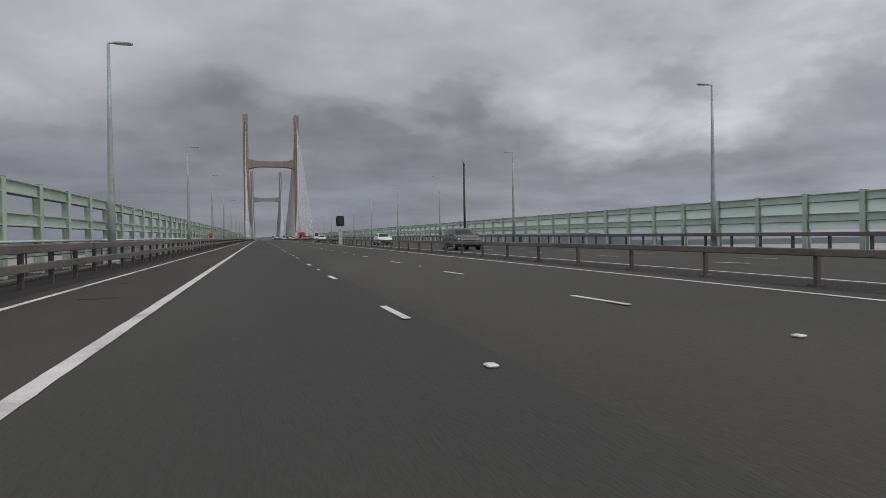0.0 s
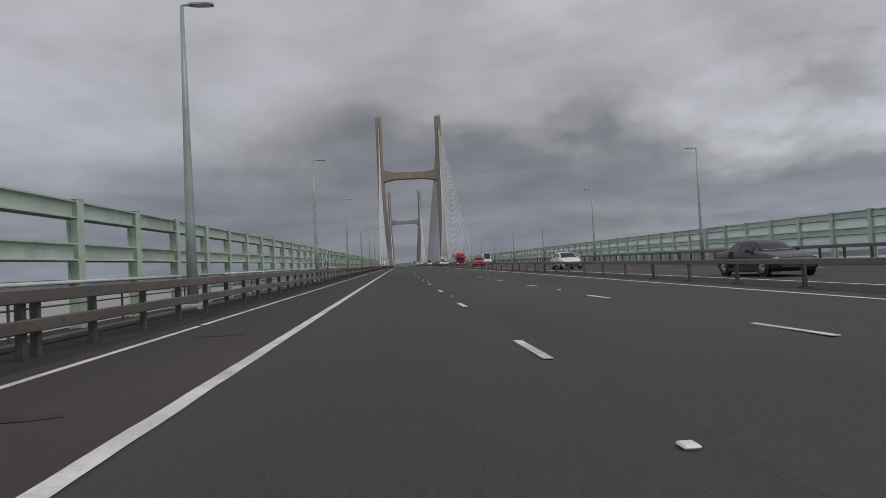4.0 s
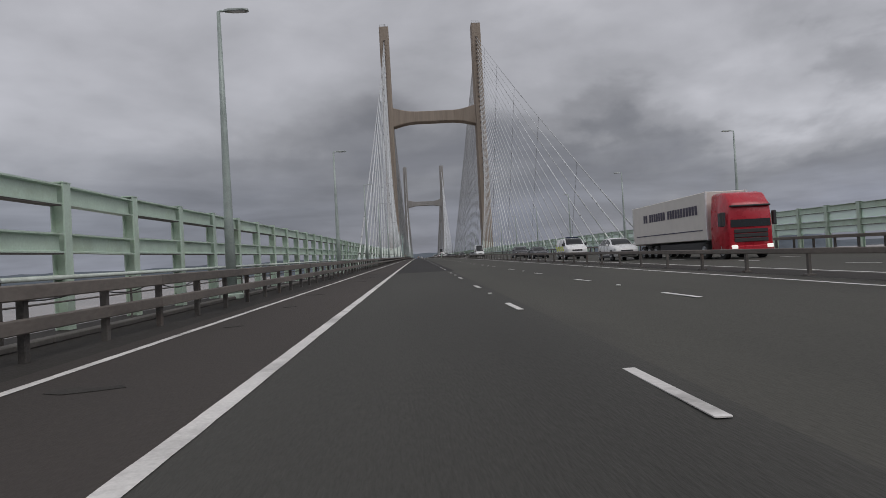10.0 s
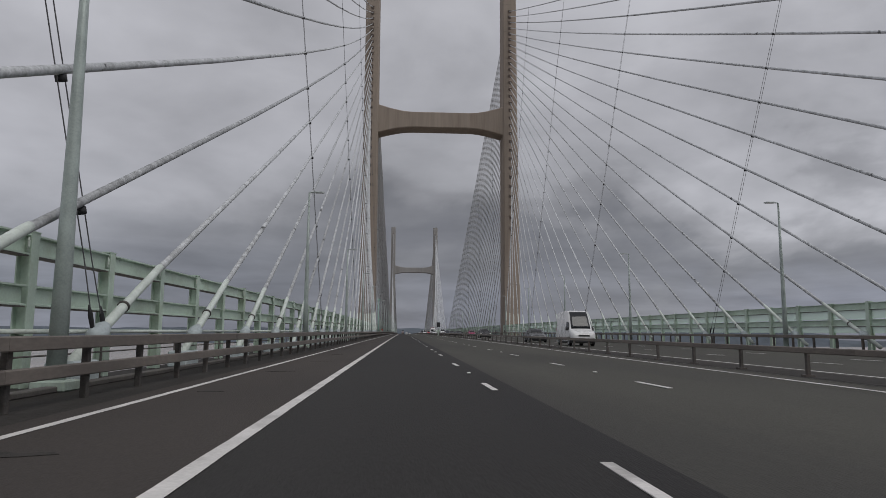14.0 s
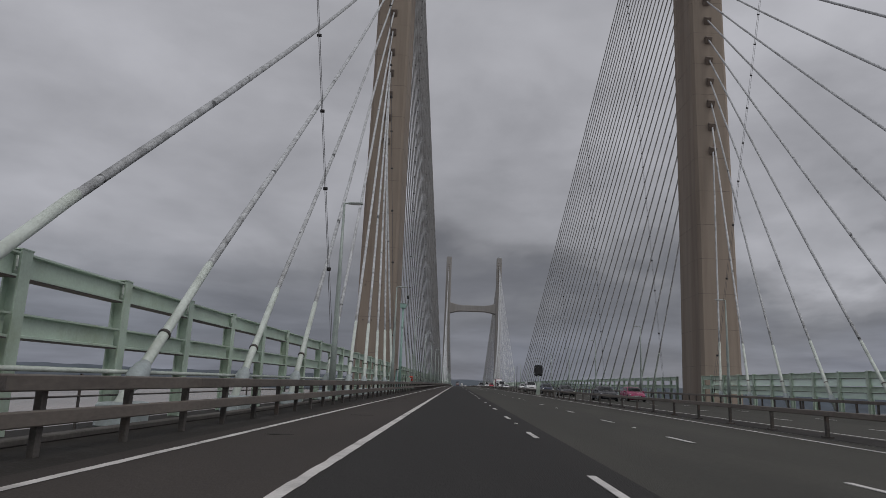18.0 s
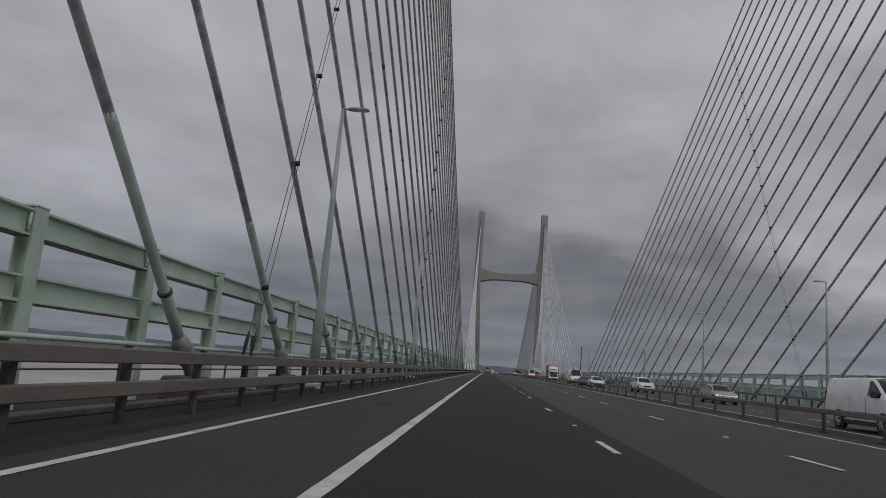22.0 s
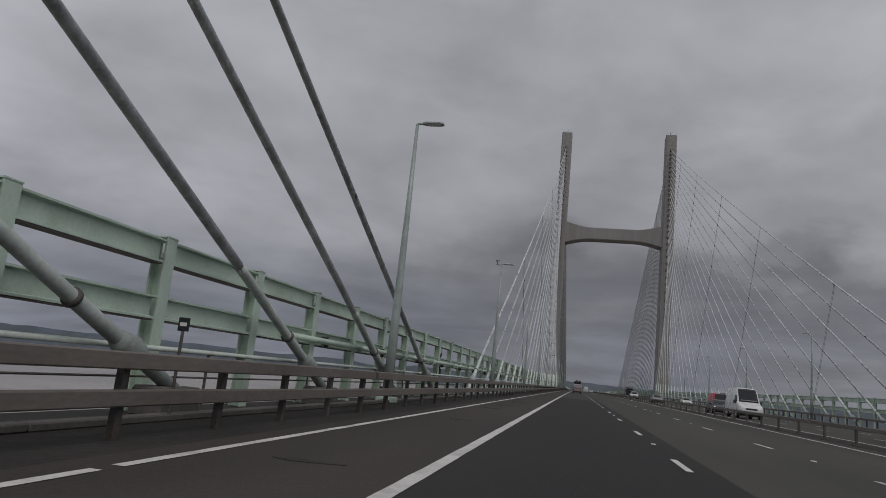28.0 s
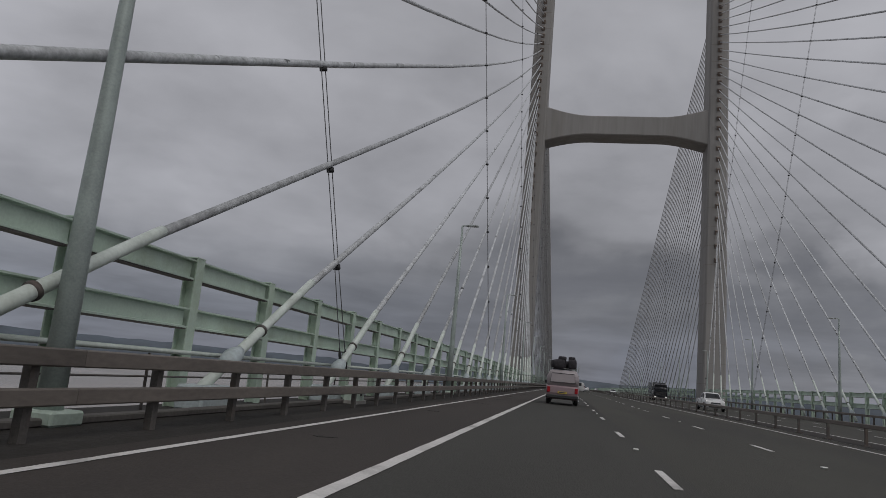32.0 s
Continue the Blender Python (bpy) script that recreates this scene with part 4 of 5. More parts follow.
# central barrier
med = thing("central_barrier", (0.62, NEAR0, zr(NEAR0)), "low weathered box-beam barrier on dark posts between the carriageways", "safety barrier", "safety barriers")
mrail_me = Geo().along(box_sec(-0.10, 0.62, 0.78, 0.11), 0.003, RB - 0.003).mesh("box_beam", M_RAIL)
mpg = Geo().box(-0.05, 0.05, -0.055, 0.055, 0, 0.66, 0.01)
mpg.prism([(-0.13, -0.12), (0.13, -0.12), (0.13, 0.12), (-0.13, 0.12)], 0, 0.05)
mpost_me = mpg.mesh("barrier_post", M_POST)
y = NEAR0
while y < NEAR1 + 40:
    part("box_beam", mrail_me, med, (0, y - NEAR0, zr(y) - zb), rot=tilt(y))
    y += RB
y = NEAR0 + 1.0
k = 0
far = Geo()
while y < NEAR1 + 40:
    part("barrier_post", mpost_me, med, (random.uniform(-0.02, 0.02), y - NEAR0, zr(y) - zb))
    # closer posts behind the matrix signs
    y += 1.2 if -8 < y < 4 else 2.4 if 4 <= y < 40 or -484 < y < -450 else BAY
    k += 1
for a in range(50):
    y = NEAR1 + 40 + a * 20
    far.along([(p, q2 + zr(y) - zb) for p, q2 in box_sec(-0.10, 0.62, 0.78, 0.12)], y - NEAR0, y - NEAR0 + 20)
    for b in range(6):
        far.box(-0.06, 0.06, y - NEAR0 + b * 3.3, y - NEAR0 + b * 3.3 + 0.1, zr(y) - zb, zr(y) - zb + 0.6)
part("distant_barrier", far.mesh("distant_barrier", M_POST), med, kind="stuff")

# ---- lamp posts ----
LAMPS = (-539.1, -504.8, -471.5, -439.6, -406.2, -372.9, -339.8, -306.7, -274.2, -242.3, -210.7, -179.2, -146.4, -113.5, -80.7, -48.0, -15.0, 17.9, 51.4,
         83.7, 115.7, 148.3, 180.8, 213.3, 243.4, 277.4, 309.4, 341.7, 375.0, 408.0, 441.0, 475.0, 508.0, 560.0, 610.0)
pole_me = Geo().tube([(0, 0, 0), (0, 0, 3.0), (0, 0, 6.5), (0, 0, 10.16)], [0.185, 0.15, 0.105, 0.06], 14).mesh("pole", M_LAMPP, True)
base_me = bevelled(Geo().box(-0.32, 0.32, -0.32, 0.32, 0, 0.2), "base_plinth", M_MINTD, 0.03)
arm_me = Geo().tube([(0, 0, 10.13), (0.05, 0, 10.18), (0.35, 0, 10.18)], [0.05, 0.045, 0.04], 8).mesh("arm", M_LAMPP, True)
hg = Geo().loft([[(x, yy * w, 10.18 + z) for yy, z in ((-1, -0.03), (1, -0.03), (1, 0.02), (0.5, 0.06 * hh), (-0.5, 0.06 * hh), (-1, 0.02))] for x, w, hh in ((0.2, 0.07, 0.8), (0.35, 0.15, 1.2), (0.9, 0.17, 1.0), (1.02, 0.1, 0.6))])
head_me = hg.mesh("lantern", M_GALV)
glass_me = Geo().box(0.45, 0.92, -0.12, 0.12, 10.125, 10.15, 0.02).mesh("diffuser", M_HEADOFF)
first = None
for s in (-1, 1):
    for y in LAMPS:
        at = pose(s * 16.75, y + ((3.0 if y < -500 else 1.6 if y < -450 else 3.0 if y < -250 else 0.8) if s > 0 else 0), zr(y), 0, 0, 180 if s > 0 else 0) @ Matrix.Diagonal((1, 1, 0.975 if s < 0 and y < -500 else (1.0 if s < 0 else 1.03) if y < -215 else 1.035 if y > 200 else 1.06, 1))
        if first is None:
            first = thing("street_lamp", (0, 0, 0), "slim grey-green steel lamp post with a flat grey lantern", "street lamp", "street lamps")
            part("pole", pole_me, first)
            part("base_plinth", base_me, first, label="pale green base plinth")
            part("arm", arm_me, first)
            hd = part("lantern", head_me, first, label="flat grey lantern")
            part("diffuser", glass_me, hd)
            first.matrix_basis = at
        else:
            copy_thing(first, at)

# ---- masts, signs, phones ----
for x, y, h in ((16.5, -484.0, 10.6), (16.5, 228.6, 9.9)):
    ms = thing("mast", (x, y, zr(y)), "plain dark steel mast beside the wind barrier", "mast", "masts")
    part("pole", Geo().tube([(0, 0, 0), (0, 0, h * 0.5), (0, 0, h)], [0.16, 0.14, 0.12], 10).mesh("pole", M_MASTD, True), ms)
    part("cap", Geo().tube([(0, 0, h), (0, 0, h + 0.12)], [0.16, 0.16], 10).mesh("cap", M_MASTD), ms)
    if y < 0:
        part("camera_bracket", Geo().tube([(0, 0, h + 0.1), (0, 0, h + 0.34)], [0.07, 0.05], 8).mesh("camera_bracket", M_MASTD), ms)
        hd = part("camera_head", bevelled(Geo().box(-0.13, 0.13, -0.34, 0.30, -0.12, 0.12), "camera_head", M_GALV, 0.04), ms, (0, 0, h + 0.45), "pale grey traffic camera housing", rot=Matrix.Rotation(2.0, 4, 'Z') @ Matrix.Rotation(-0.3, 4, 'X'))
        part("camera_hood", Geo().box(-0.15, 0.15, -0.46, 0.26, 0.125, 0.145).mesh("camera_hood", M_GALV), hd)

board_me = bevelled(Geo().box(-0.54, 0.54, -0.12, 0.12, -0.68, 0.68), "sign_board", M_SIGNBK, 0.10, 2, False)
for x, y in ((-0.25, -483.5), (0.02, 4.5)):
    sg = thing("matrix_sign", (x, y, zr(y)), "black-backed motorway matrix sign on a post before the central barrier", "matrix sign", "matrix signs")
    bd = part("sign_board", board_me, sg, (0, 0, 3.12))
    for zz in (-0.38, 0.42):
        for xx in (-0.5, 0.5):
            part("hinge", Geo().box(-0.1, 0.1, -0.16, -0.125, -0.03, 0.03).mesh("hinge", M_GALV), bd, (xx, 0, zz))
    part("back_panel", bevelled(Geo().box(-0.3, 0.3, -0.18, -0.1, -0.45, 0.45), "back_panel", M_TRIM, 0.02), bd)
    part("post", Geo().tube([(0, 0, 1.6), (0, 0, 2.5)], 0.09, 12).mesh("post", M_GALV, True), sg)
    part("cabinet", bevelled(Geo().box(-0.22, 0.22, -0.26, 0.26, 0, 1.72), "cabinet", M_MINTD, 0.03), sg, label="pale green steel cabinet")
    part("plinth", Geo().box(-0.3, 0.3, -0.34, 0.34, 0, 0.14, 0.02).mesh("plinth", M_DECK), sg)

box_me = bevelled(Geo().prism([(-0.19, -0.16), (0.19, -0.16), (0.19, 0.16), (-0.19, 0.16)], 1.18, 1.66), "phone_box", M_ORANGE, 0.025)
hoodp_me = Geo().across([(-0.2, 1.66), (0, 1.76), (0.2, 1.66), (0.2, 1.69), (0, 1.79), (-0.2, 1.69)], -0.22, 0.22).mesh("hood", M_ORANGE)
for px, y in ((-16.15, -484.3), (-16.15, 4.6), (15.9, -483.6)):
    ph = thing("emergency_phone", (px, y, zr(y)), "orange-red roadside emergency telephone box on a post", "emergency phone", "emergency phones")
    bx = part("phone_box", box_me, ph)
    part("hood", hoodp_me, ph)
    part("door_panel", bevelled(Geo().box(-0.13, 0.13, -0.185, -0.16, 1.25, 1.55), "door_panel", M_TAIL, 0.01), bx)
    part("letter_bar", Geo().box(-0.08, 0.08, -0.19, -0.184, 1.46, 1.50).mesh("letter_bar", M_PLATE_F), bx)
    part("post", Geo().tube([(0, 0, 0), (0, 0, 1.2)], 0.05, 8).mesh("post", M_GALV), ph)
cab_me = bevelled(Geo().box(-0.22, 0.22, -0.42, 0.42, 0, 1.55), "body", M_MINTD, 0.03)
for x, y in ((-16.2, -481.7), (15.9, -482.5), (-16.3, 2.2), (-16.4, -196.5), (-16.4, 322.0)):
    cb = thing("roadside_cabinet", (x, y, zr(y)), "pale green steel equipment cabinet on the verge", "cabinet", "roadside cabinets")
    tall = 1.0 if y in (-481.7, -482.5, 2.2) else 0.35
    b = part("body", cab_me, cb)
    b.scale = (1, 1, tall)
    part("plinth", Geo().box(-0.28, 0.28, -0.5, 0.5, 0, 0.1, 0.02).mesh("plinth", M_DECK), cb)
    part("handle", Geo().box(0.22, 0.26, -0.04, 0.04, 0.7 * tall, 0.9 * tall).mesh("handle", M_TRIM), cb)

# service pipe along the barrier at midspan
pp = thing("service_pipe", (-17.5, 206, zr(206)), "pale green service pipe clamped along the wind barrier", "pipe")
for k in range(9):
    part("pipe", Geo().tube([(0, k * 6.0, 1.74 + zr(206 + k * 6) - zr(206)), (0, k * 6.0 + 6.0, 1.74 + zr(212 + k * 6) - zr(206))], 0.085, 10).mesh("pipe", M_MINT, True), pp)
    part("flange", Geo().tube([(0, k * 6.0 - 0.04, 1.74), (0, k * 6.0 + 0.04, 1.74)], 0.12, 10).mesh("flange", M_MINTD), pp)
    part("hanger", Geo().box(-0.2, 0.0, k * 6 + 2.9, k * 6 + 2.98, 1.6, 1.9).mesh("hanger", M_POST), pp)

# camera mast in front of the first pylon's leg
cm = thing("camera_mast", (-16.85, -4.75, zr(-4.75)), "teal painted mast with an equipment box and traffic camera", "mast")
part("pole", Geo().tube([(0, 0, 0), (0, 0, 4.6), (0, 0, 4.7), (0, 0, 9.6)], [0.16, 0.15, 0.13, 0.11], 12).mesh("pole", M_CCTV, True), cm)
for zz in (0.05, 4.65, 7.2):
    part("pole_band", Geo().tube([(0, 0, zz), (0, 0, zz + 0.08)], 0.19, 12).mesh("pole_band", M_CCTV), cm)
part("equipment_box", bevelled(Geo().box(-0.34, 0.34, -0.26, 0.26, 9.45, 9.98), "equipment_box", M_CCTV, 0.03), cm, label="teal steel equipment box")
part("box_rim", Geo().box(-0.38, 0.38, -0.3, 0.3, 9.98, 10.03, 0.01).mesh("box_rim", M_SLEEVEG), cm)
part("arm", Geo().tube([(0.1, 0, 9.4), (0.46, 0, 9.8), (0.50, 0, 10.55)], 0.05, 8).mesh("arm", M_CCTV, True), cm)
cc = part("camera_head", bevelled(Geo().box(-0.13, 0.13, -0.3, 0.22, -0.13, 0.13), "camera_head", M_TRIM, 0.04), cm, (0.50, 0, 10.72), "dark traffic camera housing")
part("camera_hood", Geo().box(-0.15, 0.15, -0.38, 0.24, 0.135, 0.155).mesh("camera_hood", M_GALV), cc)
part("wiper_motor", Geo().tube([(0, 0, 0.15), (0, 0, 0.3)], [0.06, 0.03], 8).mesh("wiper_motor", M_TRIM), cc)

# wind sensor on one lamp post
ws = thing("wind_sensor", (-16.75, 243.4, zr(243.4) + 10.16), "small dark wind sensor on top of a lamp post", "wind sensor")
part("bracket_arm", Geo().tube([(0, 0, 0), (-0.1, 0, 0.03), (-0.42, 0, 0.03)], 0.022, 6).mesh("bracket_arm", M_MASTD), ws)
part("sensor_stem", Geo().tube([(-0.36, 0, 0.03), (-0.36, 0, 0.34)], 0.03, 8).mesh("sensor_stem", M_MASTD), ws)
for k in range(3):
    a = k * 2.094
    part("cup", Geo().tube([(-0.36, 0, 0.36), (-0.36 + 0.12 * math.cos(a), 0.12 * math.sin(a), 0.36), (-0.36 + 0.17 * math.cos(a), 0.17 * math.sin(a), 0.36)], [0.012, 0.03, 0.045], 6).mesh("cup", M_MASTD), ws)

# weather mast outside the wind barrier
wm = thing("weather_mast", (-18.08, 228.8, zr(228.8) - 0.03), "dark steel weather mast with sensor heads behind the wind barrier", "mast")
part("pole", Geo().tube([(0, 0, 0), (0, 0, 2.35)], 0.05, 8).mesh("pole", M_MASTD), wm)
part("logger_box", bevelled(Geo().box(-0.1, 0.1, -0.14, 0.14, 0.75, 1.5), "logger_box", M_MASTD, 0.02), wm)
for yy in (-0.3, 0.28):
    part("sensor_arm", Geo().tube([(0, 0, 2.1), (0, yy, 2.25), (0, yy, 2.75)], 0.025, 6).mesh("sensor_arm", M_MASTD), wm)
    part("sensor_head", Geo().tube([(0, yy, 2.75), (0, yy, 2.8), (0, yy, 2.92)], [0.03, 0.06, 0.05], 8).mesh("sensor_head", M_MASTD), wm)

# small location plates on stems along the verge
plate_me = bevelled(Geo().box(-0.10, 0.10, -0.015, 0.015, 1.42, 1.64), "plate", M_SIGNBK, 0.01)
stem_me = Geo().tube([(0, 0, 0), (0, 0, 1.42)], 0.025, 6).mesh("stem", M_POST)
pbar_me = Geo().box(-0.06, 0.06, -0.02, -0.016, 1.50, 1.56).mesh("plate_bar", M_PLATE_F)
for y in (-400.0, -299.3, -200.0, -100.0, 99.9, 199.9, 299.9):
    lp = thing("location_plate", (-16.6, y, zr(y)), "small black location plate on a thin dark stem", "sign", "location plates")
    pl = part("plate", plate_me, lp)
    part("plate_bar", pbar_me, pl)
    part("stem", stem_me, lp)
mk = thing("marker_post", (-16.56, -299.42, zr(-299.42)), "slim white marker post with an orange-red band under a black plate", "marker post")
part("post", bevelled(Geo().box(-0.045, 0.045, -0.03, 0.03, 0, 1.36), "post", M_PLATE_F, 0.012), mk)
part("band", Geo().box(-0.05, 0.05, -0.035, 0.035, 1.14, 1.29).mesh("band", M_ORANGE), mk)
# loose cable hung in swags behind the barrier
sw = thing("loose_cable", (-17.42, -318.85, zr(-318.85)), "thin dark cable hung in loose swags from the barrier posts", "cable")
for k in range(14):
    dp = 0.12 + 0.14 * ((k * 5) % 4) / 3
    dz = [zr(-318.85 + (k + f) * BAY) - zr(-318.85) for f in (0, 1)]
    part("swag", Geo().tube([(0, (k + f) * BAY, 0.86 + dz[0] + (dz[1] - dz[0]) * f - dp * 4 * f * (1 - f)) for f in (0, 0.17, 0.33, 0.5, 0.67, 0.83, 1)], 0.016, 5).mesh("swag", M_RUBBER), sw)

# ---- vehicles ----
tyre_cache = {}


def wheel(parent, x, y, r, w=0.22):
    key = (r, w)
    if key not in tyre_cache:
        t = Geo().tube([(-w / 2, 0, 0), (-w / 2 + 0.03, 0, 0), (w / 2 - 0.03, 0, 0), (w / 2, 0, 0)], [r * 0.93, r, r, r * 0.93], 18).mesh("tyre", M_TYRE, True)
        c = Geo().tube([(-w / 2 - 0.012, 0, 0), (w / 2 + 0.012, 0, 0)], r * 0.62, 14)
        for k in range(5):
            a = k * 2 * math.pi / 5
            c.tube([(-w / 2 - 0.03, 0, 0), (-w / 2 - 0.03, r * 0.55 * math.cos(a), r * 0.55 * math.sin(a))], 0.035, 5)
            c.tube([(w / 2 + 0.03, 0, 0), (w / 2 + 0.03, r * 0.55 * math.cos(a), r * 0.55 * math.sin(a))], 0.035, 5)
        tyre_cache[key] = (t, c.mesh("rim", M_RIM))
    t, c = tyre_cache[key]
    wh = part("wheel", t, parent, (x, y, r))
    part("rim", c, wh)
    return wh


def ring8(y, z0, z1, hw, hb, ht, c=0.08):
    """Cross-section of a body: width hb at the sill, hw at the waist, ht at the top."""
    zm = z0 + (z1 - z0) * 0.55
    r = [(hb - c, z0), (hb, z0 + c), (hw, zm), (ht, z1 - c), (ht - c, z1)]
    return [(x, y, z) for x, z in r] + [(-x, y, z) for x, z in reversed(r)]


def lights(v, y, z, hw, w, h, mat, name, depth=0.05):
    me = bevelled(Geo().box(-w / 2, w / 2, -depth, depth, -h / 2, h / 2), name, mat, 0.02)
    for s in (-1, 1):
        part(name, me, v, (s * (hw - w / 2), y, z))


def plate(v, y, z, mat):
    p = part("number_plate", Geo().box(-0.26, 0.26, -0.012, 0.012, -0.055, 0.055).mesh("number_plate", mat), v, (0, y, z))
    sgn = -1 if y < 0 else 1
    part("plate_bar", Geo().box(-0.2, 0.2, sgn * 0.013 - 0.002, sgn * 0.013 + 0.002, -0.025, 0.025).mesh("plate_bar", M_INK), p)


CARS = {  # length, width, tyre radius, then side outline as fractions of the length: sill, waist, top, half width at the waist and at the top
    "hatch": (4.25, 1.78, 0.32, ((0.0, 0.34, 0.56, 0.60, 0.74, 0.66), (0.015, 0.22, 0.66, 0.70, 0.86, 0.78), (0.06, 0.17, 0.74, 0.80, 0.94, 0.84), (0.16, 0.16, 0.84, 0.90, 0.985, 0.86), (0.27, 0.16, 0.90, 0.98, 1.0, 0.84),
                                (0.36, 0.16, 0.93, 1.26, 1.0, 0.73), (0.44, 0.16, 0.95, 1.43, 1.0, 0.70), (0.58, 0.16, 0.97, 1.48, 1.0, 0.71), (0.76, 0.16, 0.99, 1.45, 1.0, 0.69), (0.88, 0.18, 1.01, 1.36, 0.985, 0.66), (0.95, 0.22, 1.00, 1.18, 0.955, 0.70), (0.985, 0.28, 0.95, 1.00, 0.90, 0.74), (1.0, 0.40, 0.74, 0.78, 0.82, 0.72))),
    "saloon": (4.70, 1.82, 0.33, ((0.0, 0.34, 0.54, 0.58, 0.74, 0.64), (0.015, 0.22, 0.64, 0.68, 0.87, 0.78), (0.06, 0.16, 0.72, 0.78, 0.95, 0.84), (0.17, 0.16, 0.82, 0.88, 0.99, 0.86), (0.28, 0.16, 0.88, 0.95, 1.0, 0.83),
                                (0.37, 0.16, 0.91, 1.22, 1.0, 0.72), (0.45, 0.16, 0.92, 1.39, 1.0, 0.68), (0.56, 0.16, 0.93, 1.43, 1.0, 0.68), (0.68, 0.16, 0.94, 1.39, 1.0, 0.67), (0.79, 0.17, 0.95, 1.18, 0.99, 0.68), (0.87, 0.19, 0.95, 1.03, 0.97, 0.78), (0.97, 0.26, 0.92, 0.99, 0.91, 0.78), (1.0, 0.40, 0.76, 0.80, 0.82, 0.72))),
    "suv": (4.48, 1.86, 0.36, ((0.0, 0.38, 0.66, 0.70, 0.76, 0.68), (0.015, 0.26, 0.78, 0.84, 0.88, 0.80), (0.06, 0.22, 0.90, 0.97, 0.95, 0.85), (0.16, 0.21, 0.98, 1.06, 0.99, 0.87), (0.26, 0.21, 1.03, 1.12, 1.0, 0.85),
                               (0.35, 0.21, 1.06, 1.40, 1.0, 0.75), (0.43, 0.21, 1.08, 1.58, 1.0, 0.72), (0.58, 0.21, 1.10, 1.65, 1.0, 0.73), (0.78, 0.21, 1.13, 1.61, 1.0, 0.71), (0.90, 0.24, 1.15, 1.50, 0.98, 0.68), (0.96, 0.28, 1.13, 1.26, 0.95, 0.72), (0.985, 0.34, 1.04, 1.08, 0.90, 0.75), (1.0, 0.46, 0.84, 0.88, 0.82, 0.72))),
    "pickup": (5.25, 1.86, 0.38, ((0.0, 0.42, 0.74, 0.80, 0.78, 0.70), (0.015, 0.30, 0.88, 0.95, 0.90, 0.82), (0.06, 0.26, 0.98, 1.05, 0.96, 0.86), (0.15, 0.25, 1.04, 1.12, 0.99, 0.88), (0.24, 0.25, 1.08, 1.17, 1.0, 0.86),
                                  (0.31, 0.25, 1.10, 1.46, 1.0, 0.77), (0.37, 0.25, 1.12, 1.68, 1.0, 0.74), (0.46, 0.25, 1.12, 1.78, 1.0, 0.75), (0.58, 0.25, 1.12, 1.74, 1.0, 0.74), (0.63, 0.25, 1.12, 1.20, 1.0, 0.84), (0.65, 0.25, 1.12, 1.15, 1.0, 0.94), (0.97, 0.30, 1.12, 1.15, 0.98, 0.93), (1.0, 0.46, 1.02, 1.06, 0.94, 0.88))),
    "van": (5.6, 2.0, 0.35, ((0.0, 0.36, 0.80, 0.86, 0.76, 0.68), (0.012, 0.26, 0.94, 1.02, 0.90, 0.82), (0.05, 0.22, 1.04, 1.14, 0.97, 0.88), (0.12, 0.22, 1.14, 1.26, 1.0, 0.88), (0.17, 0.22, 1.20, 1.36, 1.0, 0.88),
                             (0.235, 0.22, 1.24, 1.80, 1.0, 0.85), (0.29, 0.22, 1.26, 2.20, 1.0, 0.82), (0.34, 0.22, 1.28, 2.42, 1.0, 0.79), (0.42, 0.22, 1.28, 2.48, 1.0, 0.80), (0.70, 0.22, 1.28, 2.48, 1.0, 0.81), (0.97, 0.24, 1.28, 2.44, 1.0, 0.81), (0.993, 0.28, 1.28, 2.38, 0.98, 0.80), (1.0, 0.36, 1.26, 2.30, 0.96, 0.78))),
}
shell_cache = {}


def shell(kind, rise=1.0, stretch=1.0):
    """Interpolated outline of a vehicle's body: f -> (y, sill, waist, top, half width at waist, half width at top)."""
    L, W, r, keys = CARS[kind]
    K = np.array(keys)

    def at(f):
        z0, zw, zt, a, b = (float(np.interp(f, K[:, 0], K[:, i])) for i in range(1, 6))
        zt = zw + (zt - zw) * (rise if zt - zw > 0.2 else 1.0)
        return (f - 0.5) * L * stretch, z0, zw, zt, a * W / 2, b * W / 2

    def ring(f):
        y, z0, zw, zt, a, b = at(f)
        e = min(0.07, (zt - zw) * 0.35)
        right = [(a * 0.82, z0), (a * 0.95, z0 + 0.06), (a * 0.985, z0 + 0.3 * (zw - z0)), (a, z0 + 0.68 * (zw - z0)), (a * 0.97, zw), (b + 0.02 * a, zt - e), (b * 0.90, zt - e * 0.25), (b * 0.55, zt)]
        return [(x, y, z) for x, z in right] + [(-x, y, z) for x, z in reversed(right)]

    return at, ring, K


